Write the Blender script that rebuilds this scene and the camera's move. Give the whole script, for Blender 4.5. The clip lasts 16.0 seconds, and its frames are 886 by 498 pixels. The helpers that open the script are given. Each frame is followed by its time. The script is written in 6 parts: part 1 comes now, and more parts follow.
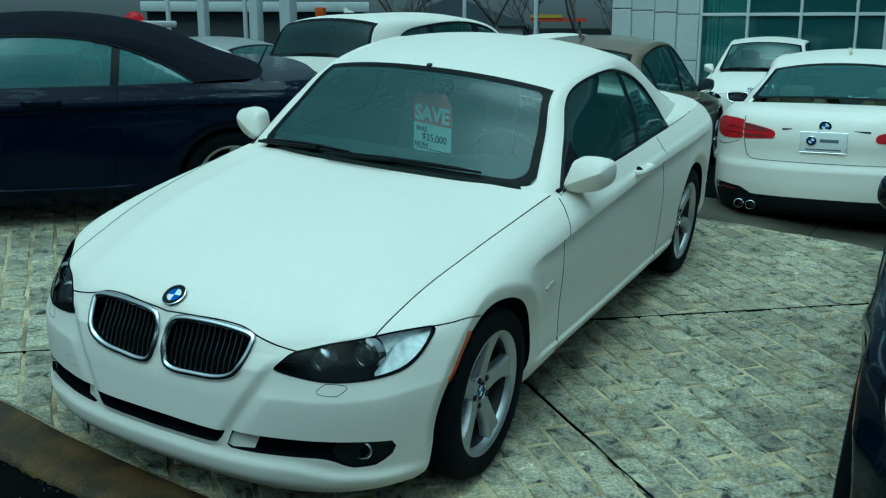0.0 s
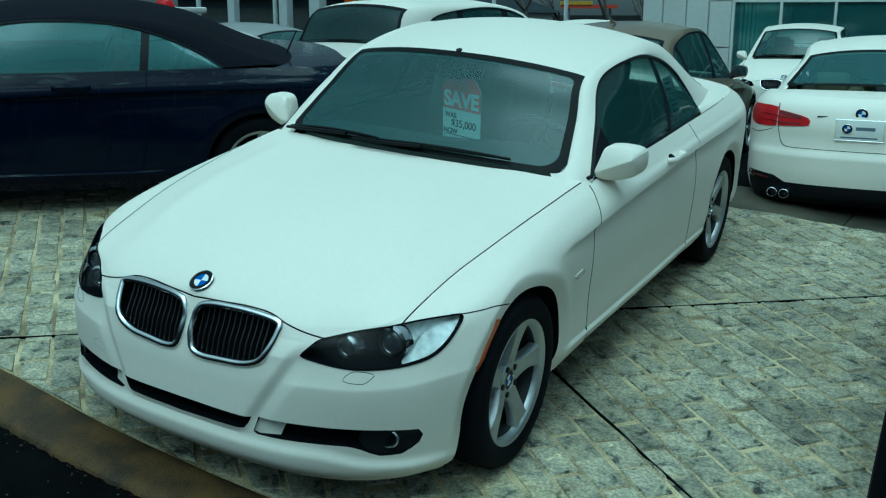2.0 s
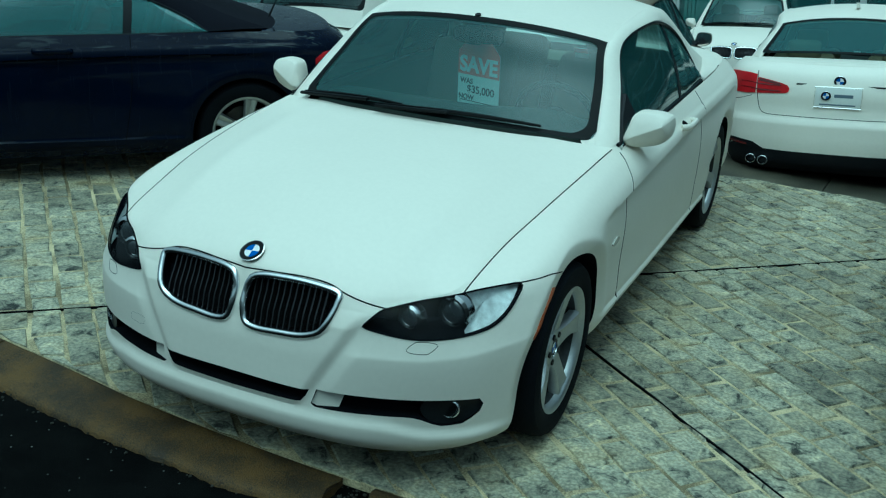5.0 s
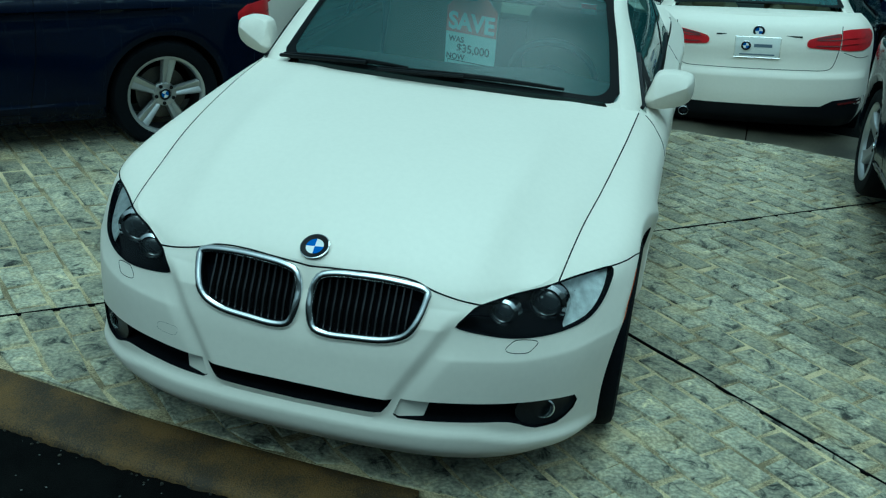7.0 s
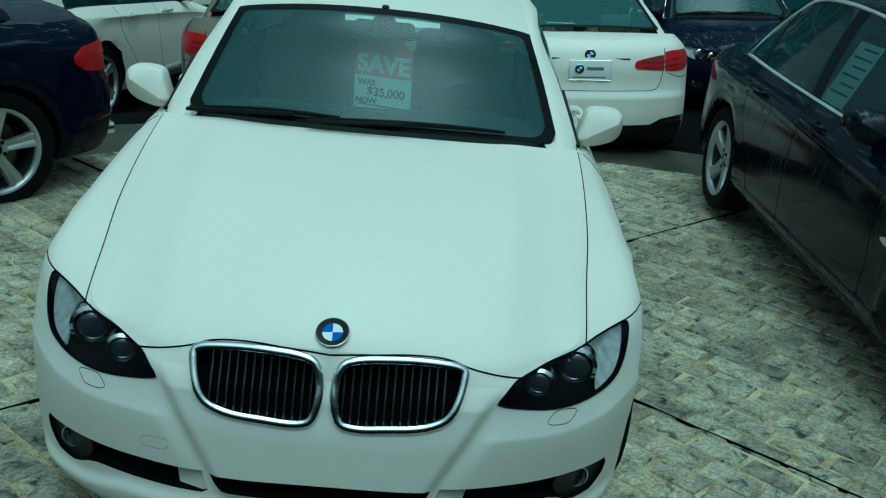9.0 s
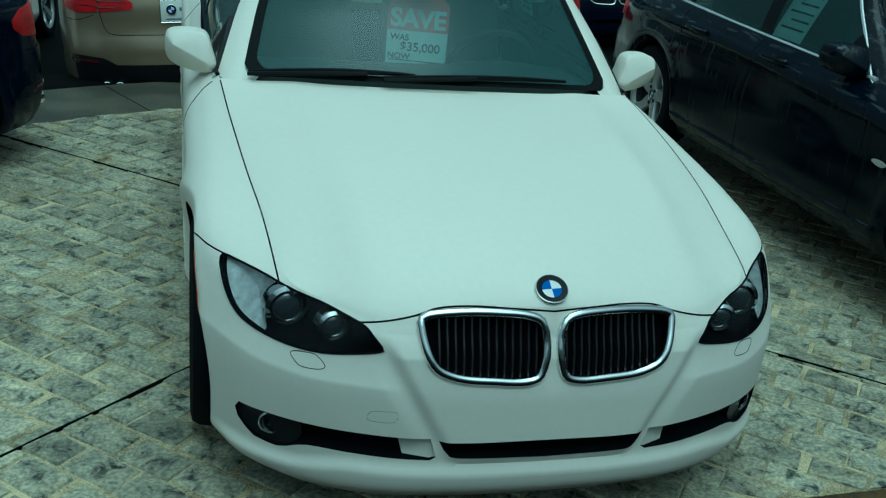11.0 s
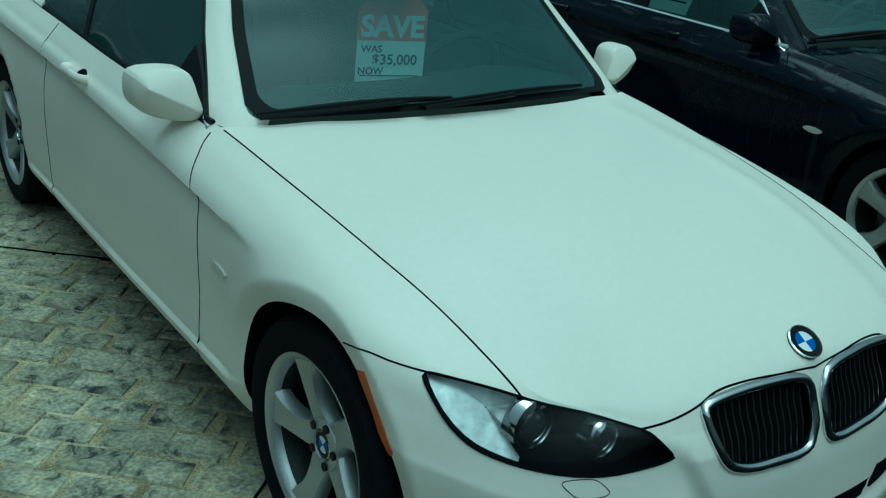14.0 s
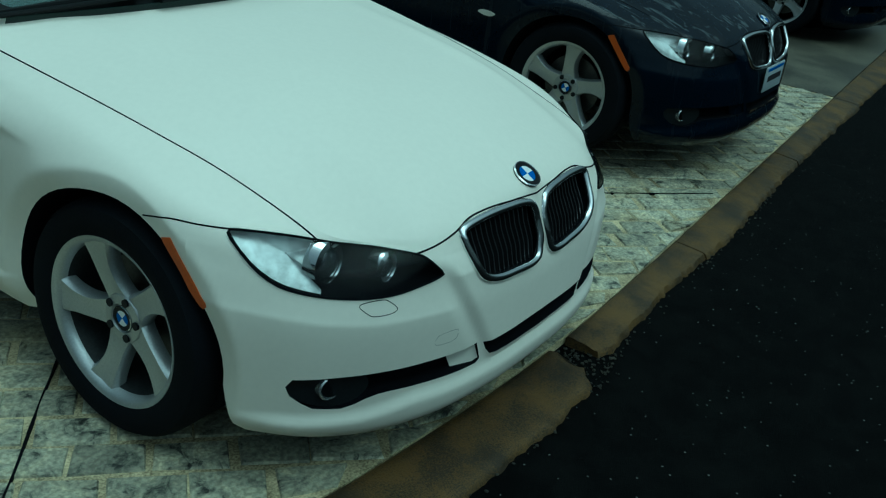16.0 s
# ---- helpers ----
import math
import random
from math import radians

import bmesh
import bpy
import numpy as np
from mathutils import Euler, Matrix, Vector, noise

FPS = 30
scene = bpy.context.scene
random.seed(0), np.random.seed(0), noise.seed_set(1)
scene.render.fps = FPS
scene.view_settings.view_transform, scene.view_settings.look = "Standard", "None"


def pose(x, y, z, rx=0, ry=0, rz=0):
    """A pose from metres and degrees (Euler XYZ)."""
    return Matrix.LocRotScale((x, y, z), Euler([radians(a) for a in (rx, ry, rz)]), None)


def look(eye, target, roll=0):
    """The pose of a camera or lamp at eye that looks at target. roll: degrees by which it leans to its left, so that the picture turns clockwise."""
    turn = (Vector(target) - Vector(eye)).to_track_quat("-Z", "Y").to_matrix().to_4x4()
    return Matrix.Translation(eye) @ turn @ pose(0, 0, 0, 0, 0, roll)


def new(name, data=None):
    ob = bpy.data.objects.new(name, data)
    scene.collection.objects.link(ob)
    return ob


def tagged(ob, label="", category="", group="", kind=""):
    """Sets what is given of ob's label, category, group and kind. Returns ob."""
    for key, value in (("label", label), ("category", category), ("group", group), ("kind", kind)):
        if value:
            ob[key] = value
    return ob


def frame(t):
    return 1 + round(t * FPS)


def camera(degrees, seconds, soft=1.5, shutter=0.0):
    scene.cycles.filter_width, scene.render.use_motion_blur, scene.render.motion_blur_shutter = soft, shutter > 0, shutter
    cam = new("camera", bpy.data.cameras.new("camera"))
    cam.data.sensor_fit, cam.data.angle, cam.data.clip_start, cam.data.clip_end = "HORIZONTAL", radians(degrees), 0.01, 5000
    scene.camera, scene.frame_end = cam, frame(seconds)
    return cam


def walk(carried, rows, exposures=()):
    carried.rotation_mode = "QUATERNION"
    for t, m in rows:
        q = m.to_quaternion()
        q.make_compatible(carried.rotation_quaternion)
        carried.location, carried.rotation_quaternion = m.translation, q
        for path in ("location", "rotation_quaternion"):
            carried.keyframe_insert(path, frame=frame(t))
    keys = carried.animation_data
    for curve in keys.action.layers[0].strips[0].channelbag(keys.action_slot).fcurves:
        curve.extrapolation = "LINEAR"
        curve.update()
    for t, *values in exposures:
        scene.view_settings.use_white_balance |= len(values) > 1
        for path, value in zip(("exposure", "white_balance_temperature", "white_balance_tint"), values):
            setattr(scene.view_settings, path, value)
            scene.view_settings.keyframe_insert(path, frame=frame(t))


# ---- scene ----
cam = camera(48.7, 16.0, soft=1.2)
PATH = [
    (0, (2.099, -2.909, 1.845), (1.245, -1.204, 1.241), 2.9),
    (0.5, (2.089, -2.905, 1.843), (1.214, -1.225, 1.2), 2.7),
    (1, (2.081, -2.892, 1.843), (1.208, -1.211, 1.202), 3.1),
    (1.5, (2.08, -2.89, 1.838), (1.208, -1.21, 1.192), 3.1),
    (2, (2.08, -2.878, 1.832), (1.181, -1.206, 1.201), 2.8),
    (2.5, (2.073, -2.877, 1.833), (1.192, -1.214, 1.156), 3.4),
    (3, (2.076, -2.884, 1.83), (1.174, -1.227, 1.167), 3.0),
    (3.2, (2.074, -2.883, 1.829), (1.162, -1.23, 1.168), 2.9),
    (5.3, (1.634, -3.038, 1.791), (0.886, -1.316, 1.103), 3.9),
    (5.5, (1.589, -3.038, 1.78), (0.819, -1.327, 1.088), 3.7),
    (6, (1.404, -2.969, 1.741), (0.598, -1.287, 1.017), 1.4),
    (6.5, (1.179, -2.927, 1.772), (0.462, -1.197, 1.07), 2.0),
    (7, (0.875, -2.977, 1.748), (0.475, -1.171, 0.986), 5.3),
    (7.5, (0.653, -2.948, 1.72), (0.337, -1.104, 1.013), 6.4),
    (8, (0.5, -2.812, 1.733), (0.18, -0.969, 1.027), 3.0),
    (8.5, (0.371, -2.788, 1.731), (0.085, -0.962, 0.968), 3.5),
    (8.7, (0.289, -2.821, 1.744), (0.184, -0.948, 1.05), 5.4),
    (10.8, (-0.764, -2.733, 1.67), (-0.337, -0.904, 0.985), 6.4),
    (11, (-0.891, -2.712, 1.68), (-0.375, -0.93, 0.933), 6.1),
    (11.5, (-1.099, -2.571, 1.633), (-0.5, -0.802, 0.916), 6.0),
    (12, (-1.259, -2.35, 1.654), (-0.54, -0.64, 0.908), 8.2),
    (12.5, (-1.502, -2.197, 1.611), (-0.619, -0.558, 0.88), 9.0),
    (13, (-1.717, -2.049, 1.624), (-0.721, -0.478, 0.889), 8.8),
    (13.5, (-1.79, -1.843, 1.591), (-0.786, -0.287, 0.835), 5.6),
    (14, (-1.811, -1.689, 1.623), (-0.686, -0.215, 0.873), 5.3),
    (14.5, (-2.024, -1.587, 1.62), (-0.615, -0.363, 0.899), 7.3),
    (15, (-2.157, -1.535, 1.596), (-0.64, -0.52, 0.779), 7.2),
    (15.5, (-2.182, -1.612, 1.593), (-0.616, -0.679, 0.77), 7.5),
    (16, (-2.226, -1.757, 1.607), (-0.675, -0.819, 0.762), 7.4),
]
walk(cam, [(t, look(eye, target, roll)) for t, eye, target, roll in PATH], [(0.0, -0.90, 4500, -33.5), (7.0, -0.97, 4550, -33.5), (8.5, -1.12, 4560, -36.5), (11.0, -1.18, 4540, -37.5), (13.0, -1.19, 4530, -39.5), (16.0, -1.27, 4570, -37.5)])

# ---------------- light: a wet, overcast day ----------------
world = bpy.data.worlds.new("overcast")
scene.world = world
world.use_nodes = True
wn, wl = world.node_tree.nodes, world.node_tree.links
sky = wn.new("ShaderNodeTexSky")
sky.sky_type = "NISHITA"
sky.sun_disc = False
sky.sun_elevation, sky.sun_rotation = radians(65), radians(175)
sky.air_density, sky.dust_density, sky.ozone_density = 1.0, 6.0, 1.0
# thick cloud: the sky's own colour is washed out to a grey
grey = wn.new("ShaderNodeHueSaturation")
grey.inputs["Saturation"].default_value = 0.25
# the sky stands square on the lot's level, and an overcast dome is three times as bright overhead as at the horizon
where = wn.new("ShaderNodeTexCoord")
level = wn.new("ShaderNodeMapping")
level.vector_type = "POINT"
level.inputs["Rotation"].default_value = (math.atan(.05), math.atan(.08), 0)
level.inputs["Location"].default_value = (0, 0, .07)  # the land falls away, so that the sky reaches lower
wl.new(where.outputs["Generated"], level.inputs["Vector"])
wl.new(level.outputs["Vector"], sky.inputs["Vector"])
high = wn.new("ShaderNodeSeparateXYZ")
wl.new(level.outputs["Vector"], high.inputs["Vector"])
dome = wn.new("ShaderNodeMapRange")
dome.inputs["From Min"].default_value, dome.inputs["From Max"].default_value = 0.0, 1.0
dome.inputs["To Min"].default_value, dome.inputs["To Max"].default_value = 0.62, 1.52
wl.new(high.outputs["Z"], dome.inputs["Value"])
wl.new(sky.outputs["Color"], grey.inputs["Color"])
wl.new(dome.outputs["Result"], grey.inputs["Value"])
wl.new(grey.outputs["Color"], wn["Background"].inputs["Color"])
wn["Background"].inputs["Strength"].default_value = 0.128
sun = new("sun", bpy.data.lights.new("sun", "SUN"))
sun.data.energy, sun.data.angle, sun.data.color = 1.36, radians(30), (1.0, 0.97, 0.92)
sun.matrix_world = look((.3, 1.9, 8.3), (0, 0, 0))

# ---------------- materials ----------------
def material(name, color, rough=0.5, metal=0.0, coat=0.0, vary=0.0, scale=30.0, bump=0.0, bump_scale=200.0, random=0.0, ior=1.45, dirt=0.0, spec=0.5):
    """A principled surface with soft stains at one scale and grain at another."""
    m = bpy.data.materials.new(name)
    m.use_nodes = True
    n, l = m.node_tree.nodes, m.node_tree.links
    b = n["Principled BSDF"]
    b.inputs["Base Color"].default_value = (*color, 1)
    b.inputs["Roughness"].default_value = rough
    b.inputs["Metallic"].default_value = metal
    b.inputs["Coat Weight"].default_value = coat
    b.inputs["Coat Roughness"].default_value = 0.04
    b.inputs["IOR"].default_value = ior
    b.inputs["Specular IOR Level"].default_value = spec
    where = n.new("ShaderNodeTexCoord").outputs["Object"]
    if vary or random:
        big = n.new("ShaderNodeTexNoise")
        big.inputs["Scale"].default_value, big.inputs["Detail"].default_value = scale / 8, 6
        small = n.new("ShaderNodeTexNoise")
        small.inputs["Scale"].default_value, small.inputs["Detail"].default_value = scale * 4, 4
        l.new(where, big.inputs["Vector"]), l.new(where, small.inputs["Vector"])
        add = n.new("ShaderNodeMath")
        add.operation = "ADD"
        l.new(big.outputs["Fac"], add.inputs[0]), l.new(small.outputs["Fac"], add.inputs[1])
        span = n.new("ShaderNodeMapRange")
        span.inputs["From Min"].default_value, span.inputs["From Max"].default_value = 0.7, 1.3
        span.inputs["To Min"].default_value, span.inputs["To Max"].default_value = 1 - vary, 1 + vary
        l.new(add.outputs[0], span.inputs["Value"])
        mix = n.new("ShaderNodeMix")
        mix.data_type, mix.blend_type = "RGBA", "MULTIPLY"
        mix.inputs["Factor"].default_value = 1
        mix.inputs["A"].default_value = (*color, 1)
        value = span.outputs["Result"]
        if random:
            info = n.new("ShaderNodeObjectInfo")
            each = n.new("ShaderNodeMapRange")
            each.inputs["To Min"].default_value, each.inputs["To Max"].default_value = 1 - random, 1 + random
            l.new(info.outputs["Random"], each.inputs["Value"])
            both = n.new("ShaderNodeMath")
            both.operation = "MULTIPLY"
            l.new(value, both.inputs[0]), l.new(each.outputs["Result"], both.inputs[1])
            value = both.outputs[0]
        l.new(value, mix.inputs["B"])
        l.new(mix.outputs["Result"], b.inputs["Base Color"])
    if dirt:
        film_noise = n.new("ShaderNodeTexNoise")
        film_noise.inputs["Scale"].default_value, film_noise.inputs["Detail"].default_value = 5, 8
        l.new(where, film_noise.inputs["Vector"])
        rr = n.new("ShaderNodeMapRange")
        rr.inputs["From Min"].default_value, rr.inputs["From Max"].default_value = 0.35, 0.7
        rr.inputs["To Min"].default_value, rr.inputs["To Max"].default_value = rough, rough + dirt
        l.new(film_noise.outputs["Fac"], rr.inputs["Value"])
        l.new(rr.outputs["Result"], b.inputs["Roughness"])
    if bump:
        grain = n.new("ShaderNodeTexNoise")
        grain.inputs["Scale"].default_value, grain.inputs["Detail"].default_value = bump_scale, 4
        l.new(where, grain.inputs["Vector"])
        bp = n.new("ShaderNodeBump")
        bp.inputs["Strength"].default_value, bp.inputs["Distance"].default_value = bump, 0.004
        l.new(grain.outputs["Fac"], bp.inputs["Height"])
        l.new(bp.outputs["Normal"], b.inputs["Normal"])
    return m


def glass_material(name, tint, rough=0.0, milky=0.0, ior=1.52):
    """Thin pane: part of the light goes straight through, the rest is mirrored by the Fresnel law."""
    m = bpy.data.materials.new(name)
    m.use_nodes = True
    n, l = m.node_tree.nodes, m.node_tree.links
    b = n["Principled BSDF"]
    b.inputs["Base Color"].default_value = (*[c * 0.3 for c in tint], 1)
    b.inputs["Roughness"].default_value = 0.03 + rough
    see = n.new("ShaderNodeBsdfTransparent")
    see.inputs["Color"].default_value = (*tint, 1)
    gloss = n.new("ShaderNodeBsdfGlossy")
    gloss.inputs["Roughness"].default_value = 0.05 + rough
    fres = n.new("ShaderNodeFresnel")
    fres.inputs["IOR"].default_value = ior
    mix = n.new("ShaderNodeMixShader")
    l.new(fres.outputs["Fac"], mix.inputs["Fac"])
    l.new(see.outputs[0], mix.inputs[1]), l.new(gloss.outputs[0], mix.inputs[2])
    if milky:
        film_mix = n.new("ShaderNodeMixShader")
        film_mix.inputs["Fac"].default_value = milky
        l.new(mix.outputs[0], film_mix.inputs[1])
        dif = n.new("ShaderNodeBsdfDiffuse")
        dif.inputs["Color"].default_value = (0.22, 0.52, 0.54, 1)
        l.new(dif.outputs[0], film_mix.inputs[2])
        mix = film_mix
    l.new(mix.outputs[0], n["Material Output"].inputs["Surface"])
    return m


def wet_paint(name, color, spec=.10):
    """Dark glossy paint under rain: clear coat, with dull water streaks running down."""
    m = material(name, color, 0.12, coat=0.05, vary=0.25, scale=20)
    n, l = m.node_tree.nodes, m.node_tree.links
    b = n["Principled BSDF"]
    b.inputs["Specular IOR Level"].default_value = spec
    tex = n.new("ShaderNodeTexCoord")
    mp = n.new("ShaderNodeMapping")
    mp.inputs["Scale"].default_value = (16, 16, 1.2)
    st = n.new("ShaderNodeTexNoise")
    st.inputs["Scale"].default_value, st.inputs["Detail"].default_value, st.inputs["Distortion"].default_value = 2.2, 5, .6
    l.new(tex.outputs["Object"], mp.inputs["Vector"]), l.new(mp.outputs["Vector"], st.inputs["Vector"])
    rr = n.new("ShaderNodeMapRange")
    rr.inputs["From Min"].default_value, rr.inputs["From Max"].default_value = .55, .72
    rr.inputs["To Min"].default_value, rr.inputs["To Max"].default_value = .10, .45
    l.new(st.outputs["Fac"], rr.inputs["Value"])
    l.new(rr.outputs["Result"], b.inputs["Roughness"])
    l.new(rr.outputs["Result"], b.inputs["Coat Roughness"])
    # dried run-off lines on the upper faces
    mp2 = n.new("ShaderNodeMapping")
    mp2.inputs["Scale"].default_value = (9, 1.1, 6)
    mp2.inputs["Rotation"].default_value = (0, 0, .35)
    ln = n.new("ShaderNodeTexNoise")
    ln.inputs["Scale"].default_value, ln.inputs["Detail"].default_value, ln.inputs["Distortion"].default_value = 3.0, 2, 1.3
    l.new(tex.outputs["Object"], mp2.inputs["Vector"]), l.new(mp2.outputs["Vector"], ln.inputs["Vector"])
    lr = n.new("ShaderNodeMapRange")
    lr.inputs["From Min"].default_value, lr.inputs["From Max"].default_value = .585, .68
    l.new(ln.outputs["Fac"], lr.inputs["Value"])
    old = b.inputs["Base Color"].links[0].from_socket
    mx = n.new("ShaderNodeMix")
    mx.data_type = "RGBA"
    mx.inputs["B"].default_value = (.060, .072, .080, 1)
    face = n.new("ShaderNodeSeparateXYZ")
    l.new(n.new("ShaderNodeNewGeometry").outputs["Normal"], face.inputs["Vector"])
    flat = n.new("ShaderNodeMapRange")
    flat.inputs["From Min"].default_value, flat.inputs["From Max"].default_value = .45, .75
    l.new(face.outputs["Z"], flat.inputs["Value"])
    lies = n.new("ShaderNodeMath")
    lies.operation = "MULTIPLY"
    l.new(lr.outputs["Result"], lies.inputs[0]), l.new(flat.outputs["Result"], lies.inputs[1])
    l.new(lies.outputs[0], mx.inputs["Factor"])
    l.new(old, mx.inputs["A"])
    l.new(mx.outputs["Result"], b.inputs["Base Color"])
    return m


WHITE = material("white_car_paint", (0.84, 0.80, 0.71), 0.46, coat=0.08, vary=0.02, scale=14, dirt=0.15)
BLACK = wet_paint("black_car_paint", (0.002, 0.0048, 0.011), spec=.18)
NAVY = wet_paint("dark_blue_car_paint", (0.0018, 0.0042, 0.015))
TAN = material("bronze_car_paint", (0.27, 0.21, 0.14), 0.3, metal=0.5, coat=0.7, vary=0.06, scale=60)
SILVER = material("silver_car_paint", (0.45, 0.45, 0.43), 0.3, metal=0.5, coat=0.7, vary=0.05, scale=60)
SOFT = material("black_canvas", (0.0045, 0.005, 0.010), 0.9, vary=0.3, bump=0.3, bump_scale=900, spec=.15)
RUBBER = material("tyre_rubber", (0.0035, 0.0045, 0.007), 0.85, vary=0.35, scale=40, bump=0.3, bump_scale=300, spec=.15)
ALLOY = material("wheel_alloy", (0.46, 0.47, 0.48), 0.32, metal=0.75, vary=0.12, scale=50, dirt=0.15)
# same alloy as the spokes, with the shade inside the wheel put into its colour
BARREL = material("shaded_alloy_barrel", (0.03, 0.032, 0.034), 0.5, metal=0.5, vary=0.3)
STEEL = material("brake_disc", (0.10, 0.097, 0.093), 0.45, metal=0.9, vary=0.25)
CHROME = material("chrome", (0.75, 0.76, 0.77), 0.12, metal=1.0)
SATIN = material("satin_chrome", (0.80, 0.82, 0.83), 0.42, metal=0.55)
TRIM = material("black_plastic", (0.005, 0.006, 0.009), 0.5, vary=0.25, bump=0.15, spec=.25)
DARKGAP = material("dark_gap", (0.0025, 0.003, 0.005), 0.9, spec=.1)
WELL = material("wheel_well_liner", (0.0025, 0.003, 0.005), 0.95, vary=0.3, spec=.1)
HOUSING = material("headlight_housing", (0.010, 0.013, 0.022), 0.45, vary=0.1, spec=.2)
AMBER = material("amber_plastic", (0.50, 0.095, 0.010), 0.35, vary=0.15, spec=.3)
REDLENS = material("red_lens", (0.40, 0.006, 0.014), 0.3, vary=0.25, scale=60, spec=.2)
DARKRED = material("smoked_red_lens", (0.10, 0.008, 0.01), 0.15, coat=0.8, vary=0.15, scale=40)
BLUE = material("badge_blue", (0.008, 0.10, 0.45), 0.35, spec=.25)
BADGEWHITE = material("badge_white", (0.82, 0.83, 0.84), 0.35, spec=.3)
BADGEBLACK = material("badge_black", (0.006, 0.006, 0.008), 0.4, spec=.2)
LEATHER = material("beige_leather", (0.34, 0.275, 0.185), 0.55, vary=0.08, bump=0.15, bump_scale=400)
DASH = material("dashboard_vinyl", (0.05, 0.048, 0.044), 0.7, vary=0.2, bump=0.2, bump_scale=500)
PAPER = material("tag_paper", (0.85, 0.87, 0.84), 0.7, vary=0.05)
TAGRED = material("tag_red", (0.62, 0.05, 0.03), 0.6, vary=0.05)
INK = material("ink", (0.015, 0.015, 0.02), 0.7)
GLASS = glass_material("car_glass", (0.66, 0.84, 0.82), rough=0.20, milky=0.10)
BACKGLASS = glass_material("tinted_back_glass", (0.40, 0.54, 0.52), milky=0.14)
DARKGLASS = glass_material("privacy_glass", (0.16, 0.22, 0.21), milky=0.05)
PRINT = material("printed_black", (0.004, 0.005, 0.006), 0.45, vary=0.2, spec=.12)
FOGGLASS = glass_material("rain_fogged_glass", (0.55, 0.78, 0.76), milky=0.22)
REDLEATHER = material("dark_red_leather", (0.16, 0.02, 0.02), 0.5, vary=0.1, bump=0.15, bump_scale=400)
SIDEGLASS = glass_material("side_glass", (0.34, 0.46, 0.43), milky=0.07)
CLEARSIDE = glass_material("clear_side_glass", (0.62, 0.80, 0.77), milky=0.05)
LENS = glass_material("clear_lens", (0.93, 0.95, 0.95), rough=0.02, ior=1.28)
WHITEPLASTIC = material("white_plastic", (0.75, 0.75, 0.73), 0.4, vary=0.04)

# ---------------- mesh helpers ----------------
from mathutils.bvhtree import BVHTree


def bm_of(verts, faces):
    bm = bmesh.new()
    vs = [bm.verts.new(v) for v in verts]
    for f in faces:
        try:
            bm.faces.new([vs[i] for i in f])
        except ValueError:
            pass
    return bm


def join(*bms):
    out = bmesh.new()
    for b in bms:
        me = bpy.data.meshes.new("tmp")
        b.to_mesh(me)
        out.from_mesh(me)
        bpy.data.meshes.remove(me)
    return out


def part(name, bm, mat, parent=None, label="", smooth=38, normals=True, at=None):
    """Links a bmesh as one mesh object under a thing or a part."""
    if normals:
        bmesh.ops.recalc_face_normals(bm, faces=bm.faces)
    me = bpy.data.meshes.new(name)
    bm.to_mesh(me)
    bm.free()
    for m in mat if isinstance(mat, (list, tuple)) else [mat]:
        me.materials.append(m)
    if smooth:
        me.shade_smooth()
        me.set_sharp_from_angle(angle=radians(smooth))
    ob = new(name, me)
    ob.parent = parent
    if at is not None:
        ob.matrix_basis = at
    return tagged(ob, label)


def thing(name, label, category, group="", kind=""):
    return tagged(new(name), label, category, group, kind)


def moved(bm, m):
    bm.transform(m)
    return bm


def box(x0, x1, y0, y1, z0, z1, bevel=0.0, seg=2):
    bm = bmesh.new()
    bmesh.ops.create_cube(bm, size=1)
    bm.transform(Matrix.Translation(((x0 + x1) / 2, (y0 + y1) / 2, (z0 + z1) / 2)) @ Matrix.Diagonal((x1 - x0, y1 - y0, z1 - z0, 1)))
    if bevel:
        bmesh.ops.bevel(bm, geom=bm.edges[:], offset=bevel, segments=seg, profile=0.5, affect="EDGES")
    return bm


def along(ctrl, n, closed=False):
    """A smooth curve through control points (Catmull-Rom by chord length), n points."""
    p = np.array(ctrl, float)
    if closed:
        p = np.vstack([p[-2:], p, p[:3]])
    d = np.sqrt(np.linalg.norm(np.diff(p, axis=0), axis=1) + 1e-9)
    u = np.r_[0, np.cumsum(d)]
    if closed:
        q = np.linspace(u[2], u[-3], n, endpoint=False)
    else:
        q = np.linspace(0, u[-1], n)
    return hermite(u, p, q)


def hermite(u, p, q):
    """Cubic through p at the knots u, at the values q."""
    u, p = np.asarray(u, float), np.asarray(p, float)
    if p.ndim == 1:
        return hermite(u, p[:, None], q)[:, 0]
    s = np.diff(p, axis=0) / np.diff(u)[:, None]
    h = np.diff(u)
    m = np.empty_like(p)
    m[1:-1] = (s[:-1] * h[1:, None] + s[1:] * h[:-1, None]) / (h[1:] + h[:-1])[:, None]
    m[0], m[-1] = s[0], s[-1]
    i = np.clip(np.searchsorted(u, q, side="right") - 1, 0, len(u) - 2)
    t = ((q - u[i]) / h[i])[:, None]
    hh = h[i][:, None]
    return (2 * t**3 - 3 * t**2 + 1) * p[i] + (t**3 - 2 * t**2 + t) * hh * m[i] + (3 * t**2 - 2 * t**3) * p[i + 1] + (t**3 - t**2) * hh * m[i + 1]


def grid(P, close_v=False):
    """bmesh of a grid of points P[i][j]."""
    P = np.asarray(P, float)
    a, b = P.shape[:2]
    faces = []
    for i in range(a - 1):
        for j in range(b if close_v else b - 1):
            k = (j + 1) % b
            faces.append((i * b + j, i * b + k, (i + 1) * b + k, (i + 1) * b + j))
    return bm_of(P.reshape(-1, 3), faces)


